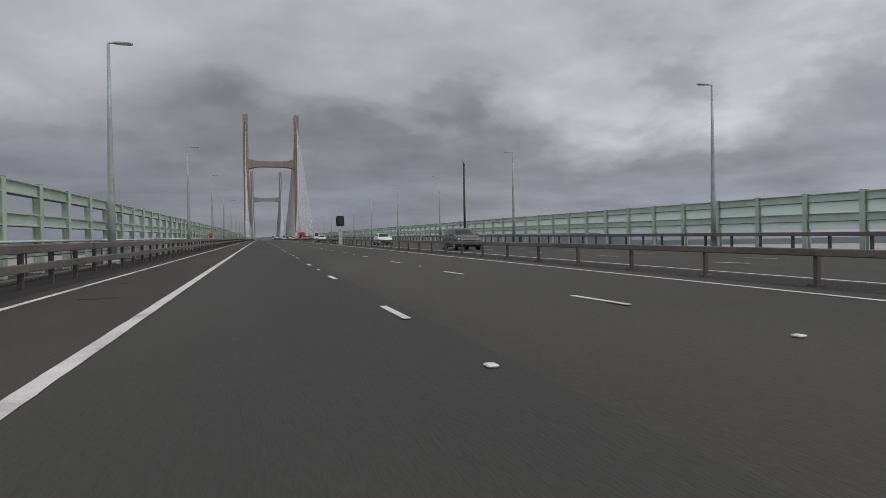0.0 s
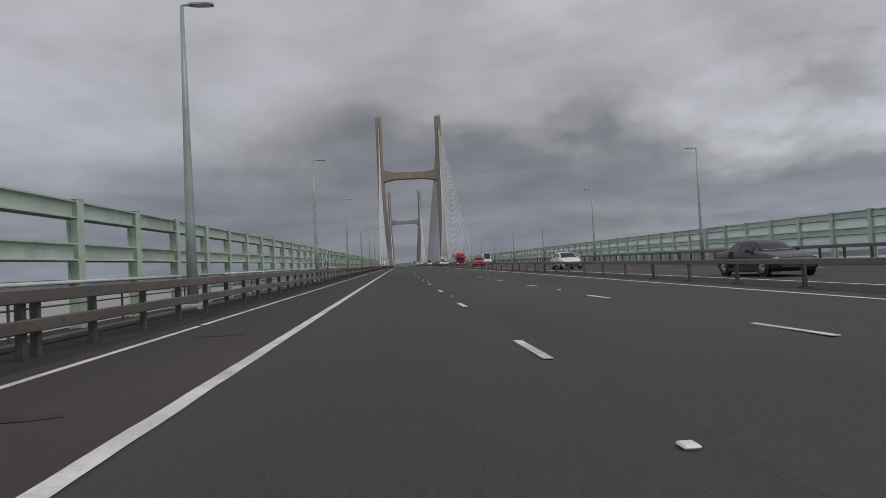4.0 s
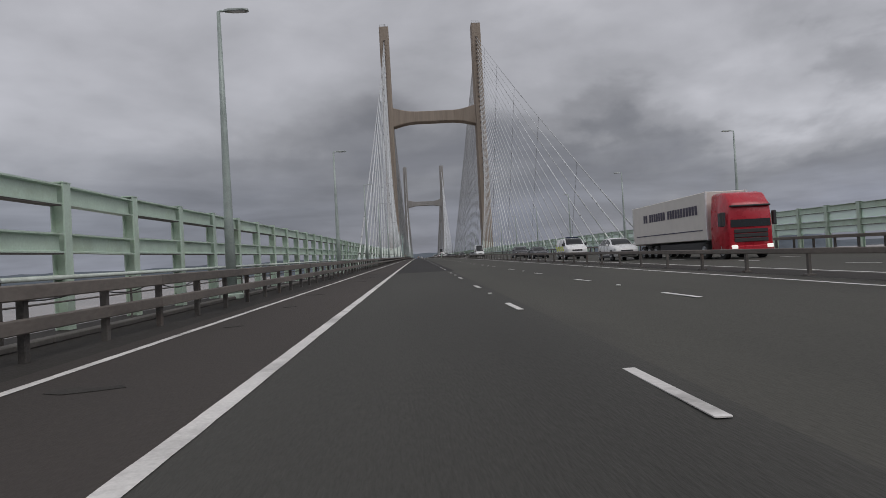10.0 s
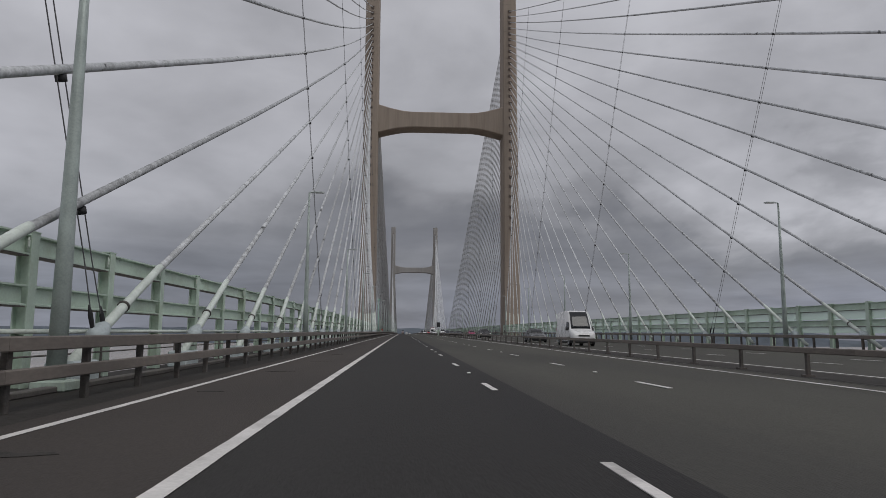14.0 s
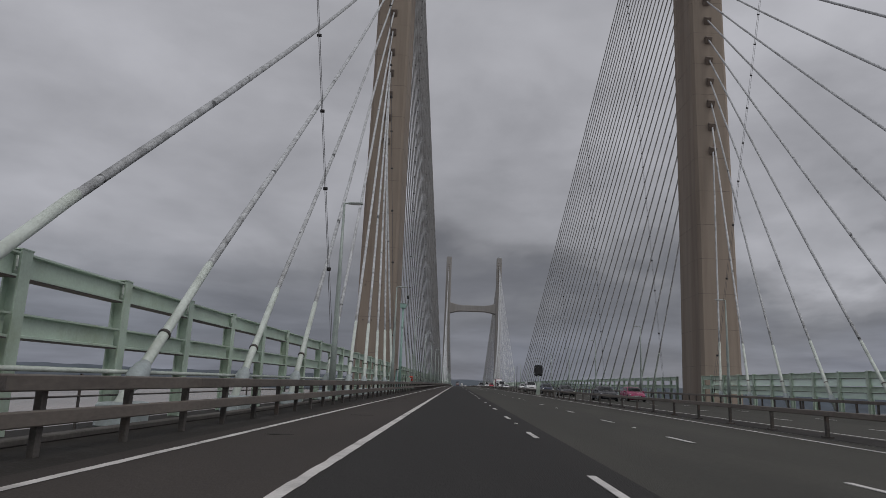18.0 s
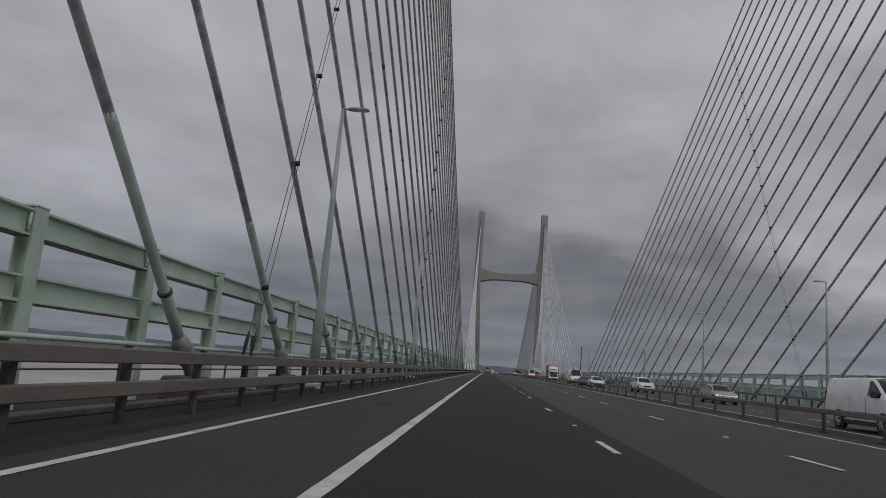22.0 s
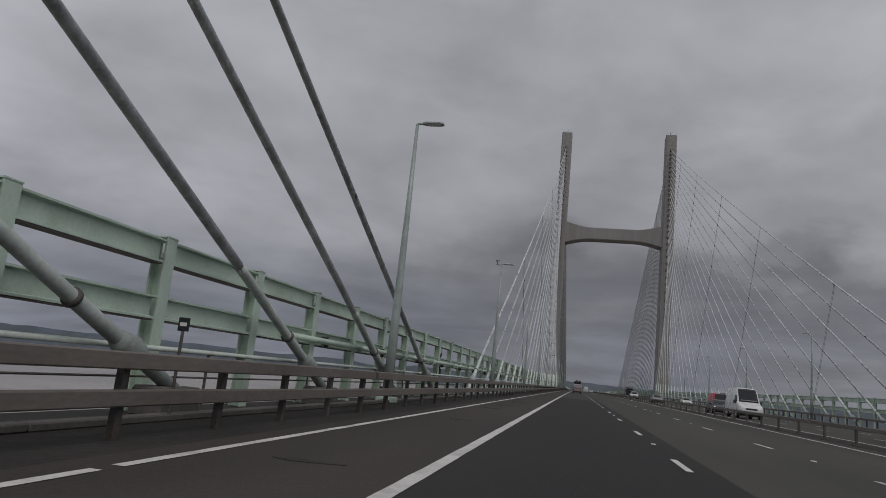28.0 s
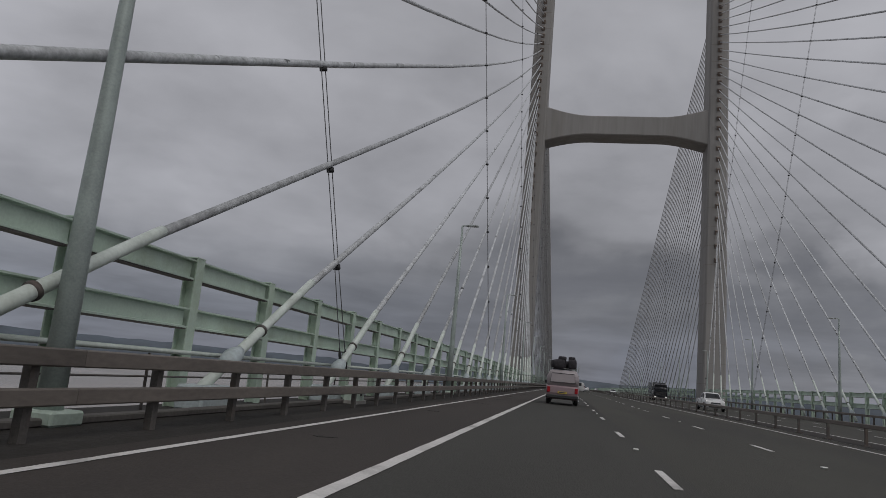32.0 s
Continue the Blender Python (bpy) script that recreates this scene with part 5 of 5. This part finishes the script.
def vehicle_meshes(kind, rise=1.0, stretch=1.0):
    """Body and glass shapes of one kind of vehicle, built once and shared: name -> (geometry)."""
    at, ring, K = shell(kind, rise, stretch)
    fs = sorted(set(K[:, 0]) | set(np.linspace(0.02, 0.98, 17)))
    body = Geo().loft([ring(f) for f in fs])

    def sheet(rows, lift):
        """Curved glass that follows the shell: rows of points from front to back, pushed out by lift, with thickness."""
        P = [[Vector(p) for p in r] for r in rows]
        rings = []
        for i, r in enumerate(P):
            u, w = P[max(0, i - 1)], P[min(len(P) - 1, i + 1)]
            out, inn = [], []
            for j, p in enumerate(r):
                n = (w[j] - u[j]).cross(r[min(len(r) - 1, j + 1)] - r[max(0, j - 1)]).normalized()
                if n.dot(p - Vector((0, p.y + 0.4, 0.5))) < 0:
                    n = -n
                out.append(tuple(p + n * lift))
                inn.append(tuple(p - n * 0.03))
            rings.append(out + inn[::-1])
        return Geo().loft(rings)

    def side(f, u, s):
        y, z0, zw, zt, a, b = at(f)
        e = min(0.07, (zt - zw) * 0.35)
        lo, hi = (a * 0.97, zw), (b + 0.02 * a, zt - e)
        return (s * (lo[0] + (hi[0] - lo[0]) * u), y, lo[1] + (hi[1] - lo[1]) * u)

    def top(f, k):
        y, z0, zw, zt, a, b = at(f)
        e = min(0.07, (zt - zw) * 0.35)
        return (b * k, y, zt - e * 0.25 * max(0.0, (abs(k) - 0.55) / 0.35))

    return body, sheet, side, top


def dressed(v, kind, colour, lit, rise=1.0, stretch=1.0):
    """Body, glass, lamps and wheels of a car or van under the thing v."""
    key = (kind, rise, stretch)
    L, W, r, _ = CARS[kind]
    hw = W / 2
    if key not in shell_cache:
        shell_cache[key] = vehicle_meshes(kind, rise, stretch)
    body, sheet, side, top = shell_cache[key]
    at, _, _ = shell(kind, rise, stretch)
    me = body.mesh("body", colour, True)
    part("body", me, v)
    ws, rf, glass = {"hatch": (0.275, 0.43, ((0.335, 0.56), (0.585, 0.83))), "saloon": (0.285, 0.44, ((0.345, 0.53), (0.55, 0.74))), "suv": (0.265, 0.42, ((0.325, 0.54), (0.565, 0.88))),
                     "pickup": (0.245, 0.365, ((0.295, 0.42), (0.435, 0.57))), "van": (0.175, 0.335, ((0.215, 0.37),))}[kind]
    ks = (-0.90, -0.72, -0.5, 0.0, 0.5, 0.72, 0.90)
    part("windscreen", sheet([[top(f, k) for k in ks] for f in np.linspace(ws, rf, 8)], 0.012).mesh("windscreen", M_GLASS, True), v, label="dark sloping windscreen")
    for s in (-1, 1):
        for f0, f1 in glass:
            rows = []
            for f in np.linspace(f0, f1, 6):
                hi = min(0.93, 0.72 / max(0.2, at(f)[3] - at(f)[2])) if kind == "van" else 0.93
                rows.append([side(f, u, s) for u in (0.05, hi * 0.5, hi)])
            part("side_window", sheet(rows, 0.008).mesh("side_window", M_GLASS), v)
        y, z0, zw, zt, a, b = at(ws + 0.07)
        part("mirror", bevelled(Geo().box(-0.10, 0.10, -0.06, 0.06, -0.07, 0.07 if kind != "van" else 0.2), "mirror", M_TRIM if kind == "van" else colour, 0.03), v, (s * (a + 0.07), y, zw + 0.07))
        part("sill_trim", Geo().box(-0.015, 0.015, at(0.2)[0], at(0.8)[0], 0, 0.13).mesh("sill_trim", M_TRIM), v, (s * (hw * 0.985), 0, at(0.5)[1] + 0.05))
    if kind != "van":
        fb = {"hatch": (0.885, 0.965), "saloon": (0.70, 0.85), "suv": (0.905, 0.97), "pickup": (0.585, 0.625)}[kind]
        part("rear_window", sheet([[top(f, k * 0.95) for k in ks] for f in np.linspace(fb[0], fb[1], 5)], 0.010).mesh("rear_window", M_GLASS), v)
    zb = at(0.03)[2]
    y0 = at(0.0)[0]
    if kind == "van":
        part("front_bumper", Geo().loft([ring8(at(f)[0] - 0.025, at(f)[1] + 0.01, 0.62, at(f)[4] * 0.98 + 0.012, at(f)[4] * 0.98, at(f)[4] * 0.99 + 0.012, 0.05) for f in (0.0, 0.012, 0.05, 0.085)]).mesh("front_bumper", M_TRIM, True), v, label="black plastic front bumper")
    part("grille", bevelled(Geo().box(-hw * 0.46, hw * 0.46, -0.04, 0.04, -0.07, 0.07), "grille", M_TRIM, 0.02), v, (0, y0 + 0.01, zb - 0.16))
    part("lower_intake", bevelled(Geo().box(-hw * 0.70, hw * 0.70, -0.05, 0.05, -0.09, 0.09), "lower_intake", M_TRIM, 0.03), v, (0, y0 + 0.02, at(0.02)[1] + 0.16))
    lamp = bevelled(Geo().loft([[(-0.20, -0.05, -0.02), (-0.20, 0.08, -0.02), (-0.20, 0.08, 0.05), (-0.20, -0.05, 0.05)], [(0.20, 0.02, -0.07), (0.20, 0.16, -0.07), (0.20, 0.16, 0.09), (0.20, 0.02, 0.09)]]), "headlight", M_HEAD if lit else M_HEADOFF, 0.015)
    for s in (-1, 1):
        part("headlight", lamp, v, (s * hw * 0.66, at(0.03)[0] - 0.04, zb - 0.05), rot=Matrix.Rotation(-s * 0.30, 4, 'Z') @ (Matrix() if s > 0 else Matrix.Scale(-1, 4, (1, 0, 0))))
        yr, _, zwr, _, ar, _ = at(0.985)
        part("tail_light", bevelled(Geo().box(-0.13, 0.13, -0.05, 0.05, -0.10, 0.10 if kind != "van" else 0.3), "tail_light", M_TAIL, 0.02), v, (s * ar * 0.86, yr, zwr - 0.12))
    plate(v, y0 - 0.035, at(0.0)[1] + 0.16, M_PLATE_F)
    f_front, f_rear = (0.165, 0.80) if kind != "van" else (0.165, 0.77)
    for s in (-1, 1):
        for f in (f_front, f_rear):
            part("wheel_arch", Geo().tube([(-0.02, 0, 0), (0.02, 0, 0)], r * 1.16, 20).mesh("wheel_arch", M_TRIM), v, (s * (hw * 0.985), at(f)[0], r))
            wheel(v, s * (hw - 0.085), at(f)[0], r)


def car(kind, colour, at, label, facing=0.0, lit=False, rails=False):
    v = thing("pickup_truck" if kind == "pickup" else "car", (at[0], at[1], zr(at[1]) + 0.012), label, "pickup" if kind == "pickup" else "car", "traffic", rz=facing)
    dressed(v, kind, colour, lit)
    where, _, _ = shell(kind)
    if kind == "pickup":
        hw = CARS[kind][1] / 2
        ya, yb = where(0.66)[0], where(0.96)[0]
        part("load_bed", Geo().box(-hw * 0.80, hw * 0.80, ya, yb, 1.10, 1.165).mesh("load_bed", M_TRIM), v, label="dark open load bed")
    if rails:
        for s in (-1, 1):
            pts = [(s * (where(f)[5] * 0.92), where(f)[0], where(f)[3] + dz) for f, dz in ((0.47, -0.02), (0.50, 0.05), (0.62, 0.06), (0.72, 0.05), (0.75, -0.02))]
            part("roof_rail", Geo().tube(pts, 0.02, 6).mesh("roof_rail", M_GALV), v)
    return v


def van(colour, at, label, high=2.4, L=5.4, facing=0.0, lit=True, windows=False, stripes=False, name="van"):
    v = thing(name, (at[0], at[1], zr(at[1]) + 0.012), label, "van", "traffic", rz=facing)
    rise, stretch = (high - 1.28) / 1.20, L / CARS["van"][0]
    dressed(v, "van", colour, lit, rise, stretch)
    where, _, _ = shell("van", rise, stretch)
    for s in (-1, 1):
        x = s * 1.0
        part("side_moulding", Geo().box(-0.012, 0.012, where(0.24)[0], where(0.95)[0], 0.60, 0.70).mesh("side_moulding", M_TRIM), v, (x, 0, 0))
        for f in (0.385, 0.60):
            part("door_seam", Geo().box(-0.004, 0.004, -0.008, 0.008, 0.45, 1.28).mesh("door_seam", M_TRIM), v, (x * 0.998, where(f)[0], 0))
        if windows:
            for a, b in ((0.45, 0.66), (0.70, 0.93)):
                part("side_window", Geo().box(-0.02, 0.02, where(a)[0], where(b)[0], 1.45, min(high - 0.5, 2.1)).mesh("side_window", M_GLASS), v, (s * 0.90, 0, 0))
        if stripes:
            for k in range(4):
                for j in range(2):
                    part("check_panel", Geo().box(-0.012, 0.012, where(0.24 + 0.18 * k + 0.09 * j)[0], where(0.33 + 0.18 * k + 0.09 * j)[0], 0.80 + 0.22 * j, 1.02 + 0.22 * j).mesh("check_panel", P_YELL), v, (s * 0.998, 0, 0), "high-visibility yellow-green check panel")
    if stripes:
        part("light_bar", bevelled(Geo().box(-0.6, 0.6, -0.14, 0.14, 0, 0.13), "light_bar", P_BLUE, 0.03), v, (0, where(0.42)[0], high))
    return v


def lorry(cab_col, box_col, at, label, Lbox=13.6, box_top=4.0, cab_top=3.75, facing=0.0, lettering=True, lit=True):
    W = 2.5
    hw = W / 2
    v = thing("lorry", (at[0], at[1], zr(at[1]) + 0.012), label, "lorry", "traffic", rz=facing)
    st = ((0.0, 0.45, cab_top - 0.75, 0.93, 0.88), (0.10, 0.38, cab_top - 0.62, 0.99, 0.92), (0.55, 0.38, cab_top - 0.12, 1.0, 0.90), (1.1, 0.38, cab_top, 1.0, 0.86), (2.2, 0.42, cab_top, 1.0, 0.88))
    part("cab", Geo().loft([ring8(y, z0, z1, hw * w, hw * w, hw * wt, 0.12) for y, z0, z1, w, wt in st]).mesh("cab", cab_col, True), v)
    part("windscreen", Geo().loft([[(hw * 0.9, -0.03, 1.75), (hw * 0.9, 0.05, 1.75), (-hw * 0.9, 0.05, 1.75), (-hw * 0.9, -0.03, 1.75)], [(hw * 0.86, 0.05, 2.86), (hw * 0.86, 0.25, 2.86), (-hw * 0.86, 0.25, 2.86), (-hw * 0.86, 0.05, 2.86)]]).mesh("windscreen", M_GLASS), v)
    part("sun_visor", bevelled(Geo().box(-hw * 0.9, hw * 0.9, -0.14, 0.12, 2.86, 2.96), "sun_visor", M_TRIM, 0.03), v)
    for k in range(3):
        part("grille_bar", bevelled(Geo().box(-hw * 0.76, hw * 0.76, -0.05, 0.03, 0.92 + 0.25 * k, 1.13 + 0.25 * k), "grille_bar", M_TRIM, 0.02), v)
    part("bumper", bevelled(Geo().box(-hw * 0.98, hw * 0.98, -0.1, 0.2, 0.32, 0.72), "bumper", cab_col, 0.05), v)
    lights(v, -0.1, 0.66, hw * 0.93, 0.34, 0.2, M_HEAD if lit else M_HEADOFF, "headlight", 0.05)
    plate(v, -0.115, 0.45, M_PLATE_F)
    for s in (-1, 1):
        part("mirror", bevelled(Geo().box(-0.1, 0.1, -0.12, 0.12, -0.4, 0.4), "mirror", M_TRIM, 0.04), v, (s * (hw + 0.22), 0.25, 2.2))
        part("side_window", Geo().box(-0.02, 0.02, 0.35, 1.25, 1.85, 2.6).mesh("side_window", M_GLASS), v, (s * hw * 0.985, 0, 0))
        part("side_skirt", Geo().box(-0.03, 0.03, 3.2, 2.6 + Lbox * 0.6, 0.55, 1.0).mesh("side_skirt", M_TRIM), v, (s * (hw - 0.08), 0, 0))
        if lettering:
            y0 = 3.0
            y1 = y0 + 1.0
            for count in (11, 7, 2):
                word = Geo()
                for k in range(count):
                    word.box(-0.006, 0.006, y1, y1 + 0.34, 2.72, 3.28)
                    y1 += 0.46
                y1 += 0.36
                part("letter_bar", word.mesh("letter_bar", M_INK), v, (s * (hw + 0.022), 0, 0), "dark purple lettering shown as bars")
            part("side_stripe", Geo().box(-0.006, 0.006, y0 + 0.3, y0 + Lbox - 1.0, 1.72, 1.78).mesh("side_stripe", M_INK), v, (s * (hw + 0.022), 0, 0))
    part("trailer_box", bevelled(Geo().box(-hw, hw, 2.75, 2.75 + Lbox, 1.15, box_top), "trailer_box", box_col, 0.04), v)
    for yy in (2.75, 2.75 + Lbox):
        for s in (-1, 1):
            part("corner_post", Geo().box(-0.05, 0.05, -0.05, 0.05, 1.13, box_top + 0.01).mesh("corner_post", P_WHITE), v, (s * (hw - 0.03), yy, 0))
    part("chassis", Geo().box(-0.45, 0.45, 1.2, 2.5 + Lbox, 0.75, 1.13).mesh("chassis", M_TRIM), v)
    ax = [0.95, 3.4] + ([2.75 + Lbox * f for f in (0.66, 0.76, 0.86)] if Lbox > 9 else [2.75 + Lbox * 0.75])
    for y in ax:
        for s in (-1, 1):
            wheel(v, s * (hw - 0.2), y, 0.5, 0.3)
    return v


def camper():
    """The pale van ahead, seen from behind, its roof rack piled with luggage."""
    at = (-10.1, 344.8)
    v = thing("camper_van", (at[0], at[1], zr(at[1]) + 0.012), "faded pink and cream camper van with luggage on its roof", "van", "traffic")
    W, L, high = 1.9, 4.9, 2.0
    hw = W / 2
    Y = lambda f: -L / 2 + f * L        # rear at -y
    lo = ((0.0, 0.42, 1.02, 0.95), (0.02, 0.34, 1.10, 0.99), (0.1, 0.30, 1.12, 1.0), (0.9, 0.30, 1.12, 1.0), (0.99, 0.36, 1.02, 0.95), (1.0, 0.44, 0.9, 0.88))
    part("lower_body", Geo().loft([ring8(Y(f), z0, z1, hw * w, hw * w * 0.95, hw * w, 0.05) for f, z0, z1, w in lo]).mesh("lower_body", P_PINK, True), v, label="faded pink lower body")
    upb = ((0.015, 1.08, 1.90, 0.97, 0.80), (0.05, 1.08, high, 0.985, 0.84), (0.6, 1.08, high, 0.985, 0.84), (0.82, 1.08, high - 0.08, 0.98, 0.80), (0.93, 1.08, 1.16, 0.95, 0.9))
    part("upper_body", Geo().loft([ring8(Y(f), z0, z1, hw * w, hw * w, hw * wt, 0.06) for f, z0, z1, w, wt in upb]).mesh("upper_body", P_CREAM, True), v, label="cream upper body")
    # rear window filled with the same cream as the upper body
    part("rear_window", bevelled(Geo().loft([[(hw * 0.76, Y(0.004), 1.30), (hw * 0.76, Y(0.02), 1.30), (-hw * 0.76, Y(0.02), 1.30), (-hw * 0.76, Y(0.004), 1.30)], [(hw * 0.68, Y(0.010), 1.78), (hw * 0.68, Y(0.03), 1.78), (-hw * 0.68, Y(0.03), 1.78), (-hw * 0.68, Y(0.010), 1.78)]]), "rear_window", P_CREAM, 0.005), v, label="pale cream rear window")
    part("window_seal", Geo().tube([(-hw * 0.78, Y(0.003), 1.28), (hw * 0.78, Y(0.003), 1.28), (hw * 0.69, Y(0.009), 1.80), (-hw * 0.69, Y(0.009), 1.80), (-hw * 0.78, Y(0.003), 1.28)], 0.018, 5).mesh("window_seal", M_TRIM), v)
    part("tailgate_band", Geo().box(-hw * 0.9, hw * 0.9, Y(0.0) - 0.02, Y(0.0) + 0.04, 0.66, 0.98).mesh("tailgate_band", P_PINK), v)
    part("rear_bumper", bevelled(Geo().box(-hw * 0.98, hw * 0.98, Y(0.0) - 0.12, Y(0.0) + 0.08, 0.36, 0.56), "rear_bumper", M_TRIM, 0.04), v)
    for s in (-1, 1):
        part("tail_light", bevelled(Geo().box(-0.09, 0.09, -0.03, 0.03, -0.16, 0.16), "tail_light", M_TAIL, 0.02), v, (s * hw * 0.84, Y(0.0) - 0.02, 0.84))
        part("side_window", Geo().box(-0.015, 0.015, Y(0.1), Y(0.75), 1.32, 1.76).mesh("side_window", M_GLASS), v, (s * hw * 0.95, 0, 0))
        part("mirror", bevelled(Geo().box(-0.1, 0.1, -0.05, 0.05, -0.1, 0.1), "mirror", M_TRIM, 0.02), v, (s * (hw + 0.12), Y(0.85), 1.3))
    p = part("number_plate", Geo().box(-0.26, 0.26, -0.012, 0.012, -0.055, 0.055).mesh("number_plate", M_PLATE_R), v, (0, Y(0) - 0.04, 0.70))
    part("plate_bar", Geo().box(-0.2, 0.2, -0.016, -0.013, -0.028, 0.028).mesh("plate_bar", M_INK), p)
    rk = Geo()
    for s in (-1, 1):
        rk.tube([(s * hw * 0.8, Y(0.03), high + 0.16), (s * hw * 0.8, Y(0.7), high + 0.16)], 0.025, 6)
        for f in (0.05, 0.35, 0.65):
            rk.tube([(s * hw * 0.8, Y(f), high - 0.05), (s * hw * 0.8, Y(f), high + 0.16)], 0.02, 5)
        rk.tube([(s * hw * 0.9, Y(0.03), high - 0.1), (s * hw * 0.95, Y(0.03), high + 0.3)], 0.025, 5)
    for f in (0.05, 0.35, 0.65):
        rk.tube([(-hw * 0.8, Y(f), high + 0.1), (hw * 0.8, Y(f), high + 0.1)], 0.02, 5)
    part("roof_rack", rk.mesh("roof_rack", M_GALV), v)
    for s in (-1, 1):
        for f in (0.2, 0.8):
            wheel(v, s * (hw - 0.14), Y(f), 0.33)
    # bags and bundles tied on the rack
    for k, (bx, by, sx, sy, sz, up) in enumerate(((-0.28, 0.10, 0.42, 0.40, 0.27, 0.0), (0.50, 0.10, 0.26, 0.36, 0.30, 0.0), (-0.10, 0.11, 0.24, 0.30, 0.16, 0.42), (0.14, 0.30, 0.50, 0.45, 0.26, 0.0), (-0.45, 0.33, 0.32, 0.45, 0.28, 0.0), (0.0, 0.54, 0.62, 0.45, 0.24, 0.0), (0.46, 0.12, 0.20, 0.26, 0.12, 0.50))):
        bm = bmesh.new()
        bmesh.ops.create_icosphere(bm, subdivisions=3, radius=1.0)
        for q in bm.verts:
            n3 = 1 + 0.12 * noise.noise(q.co * 1.8 + Vector((k * 9, 0, 0))) + 0.06 * noise.noise(q.co * 6 + Vector((k, 3, 0)))
            q.co = Vector((math.copysign(abs(q.co.x) ** 0.45, q.co.x) * sx, math.copysign(abs(q.co.y) ** 0.45, q.co.y) * sy, math.copysign(abs(q.co.z) ** 0.5, q.co.z) * sz)) * n3
        me = bpy.data.meshes.new("bag")
        bm.to_mesh(me)
        bm.free()
        me.materials.append(M_BAGS)
        me.polygons.foreach_set("use_smooth", [True] * len(me.polygons))
        thing("luggage_bag", (at[0] + bx, at[1] + Y(by), zr(at[1]) + high + 0.10 + sz * 0.95 + up), "black soft bag strapped on the camper van's roof rack", "bag", "luggage", data=me)
    return v


camper()
A1, A2, A3 = 4.25, 8.0, 11.75
car("suv", P_GREY, (A1, -523.3), "dark grey sports utility car coming along the far carriageway", lit=False)
car("hatch", P_WHITE, (A1, -489.5), "white hatchback car far down the outer lane")
car("saloon", P_DARK, (A1, -436), "black saloon car with headlights off")
car("hatch", P_WHITE, (A1, -404), "small white hatchback car")
car("pickup", P_RED, (A1, -338), "red pickup truck with headlights lit", lit=True)
car("suv", P_GREY, (A2, -305), "dark grey off-road car with headlights lit", lit=True)
van(P_WHITE, (A3, -291.5), "tall white motorhome with side windows", 2.95, 6.6, lit=False, windows=True, name="motorhome")
car("suv", P_WHITE, (A1, -248.5), "white sports utility car with roof rails", rails=True)
lorry(P_RED, P_BEIGE, (A2, -261), "articulated lorry with red cab and pale lettered trailer")
van(P_WHITE, (A1, -233.5), "white police van with yellow-green check panels and light bar", 1.97, 4.9, stripes=True, name="police_van")
car("saloon", P_DARK, (A1, -215.5), "black low saloon car beside the central barrier")
car("suv", P_DARK, (A1, -200.5), "black sports utility car in the outer lane")
car("pickup", P_GREY, (A2, -178.0), "dark grey pickup truck in the middle lane")
car("hatch", P_GREY, (A1, -118), "dark grey hatchback car behind a white van")
van(P_WHITE, (A1, -135.5), "high-roofed white panel van with headlights lit", 2.9, 5.8)
car("suv", P_DARK, (A1, -71), "black sports utility car with headlights lit", lit=True)
car("saloon", P_DARK, (A1, -15), "dark saloon car beside the central barrier")
car("hatch", P_MAGENTA, (A2, -11), "magenta hatchback car in the middle lane")
car("saloon", P_DARK, (A1, 9.6), "black saloon car passing the matrix sign", lit=True)
car("suv", P_BLUE, (A1, 29.5), "dark blue car with headlights lit", lit=True)
car("hatch", P_SILVER, (A2, 84), "silver hatchback car with headlights lit", lit=True)
van(P_WHITE, (A1, 54), "white panel van in the outer lane", 2.0, 5.0)
car("pickup", P_WHITE, (A2, 111), "white pickup truck in the middle lane", lit=False)
car("saloon", P_DARK, (A1, 132), "black saloon car in the outer lane")
car("hatch", P_WHITE, (A1, 121.7), "white hatchback car in the outer lane")
van(P_WHITE, (A1, 144.4), "high-roofed white panel van in the outer lane", 2.5, 5.6, lit=False)
lorry(P_WHITE, P_MAROON, (A2, 220), "white-cabbed lorry with dark red curtain sides", Lbox=7.2, lettering=False)
car("saloon", P_DARK, (A1, 266.5), "black saloon car close to the central barrier", lit=True)
van(P_WHITE, (A1, 255.5), "high-roofed white panel van ahead of a black saloon", 2.6, 5.8, lit=False)
van(P_RED, (A2, 286), "red panel van behind a white van", 2.3, 5.2)
car("saloon", P_SILVER, (A1, 323), "silver estate car in the outer lane", rails=True)
car("hatch", P_WHITE, (A3, 339), "white hatchback car in the inner lane", lit=True)
car("pickup", P_WHITE, (A1, 374), "white pickup truck with headlights lit", lit=True)
lorry(P_DARK, P_GREY, (A2, 440), "dark lorry with a grey box body", Lbox=7.0, box_top=3.4, cab_top=3.2, lettering=False)
car("hatch", P_WHITE, (A1, 520), "distant white hatchback car")
car("saloon", P_SILVER, (A2, 575), "distant silver saloon car")
car("hatch", P_WHITE, (A1, 640), "far-off white hatchback car")
van(P_WHITE, (-6.4, 480), "white panel van far ahead in the middle lane", 2.3, 5.2, facing=math.pi)
car("hatch", P_WHITE, (-2.6, 560), "white hatchback car far ahead in the outer lane", facing=math.pi)
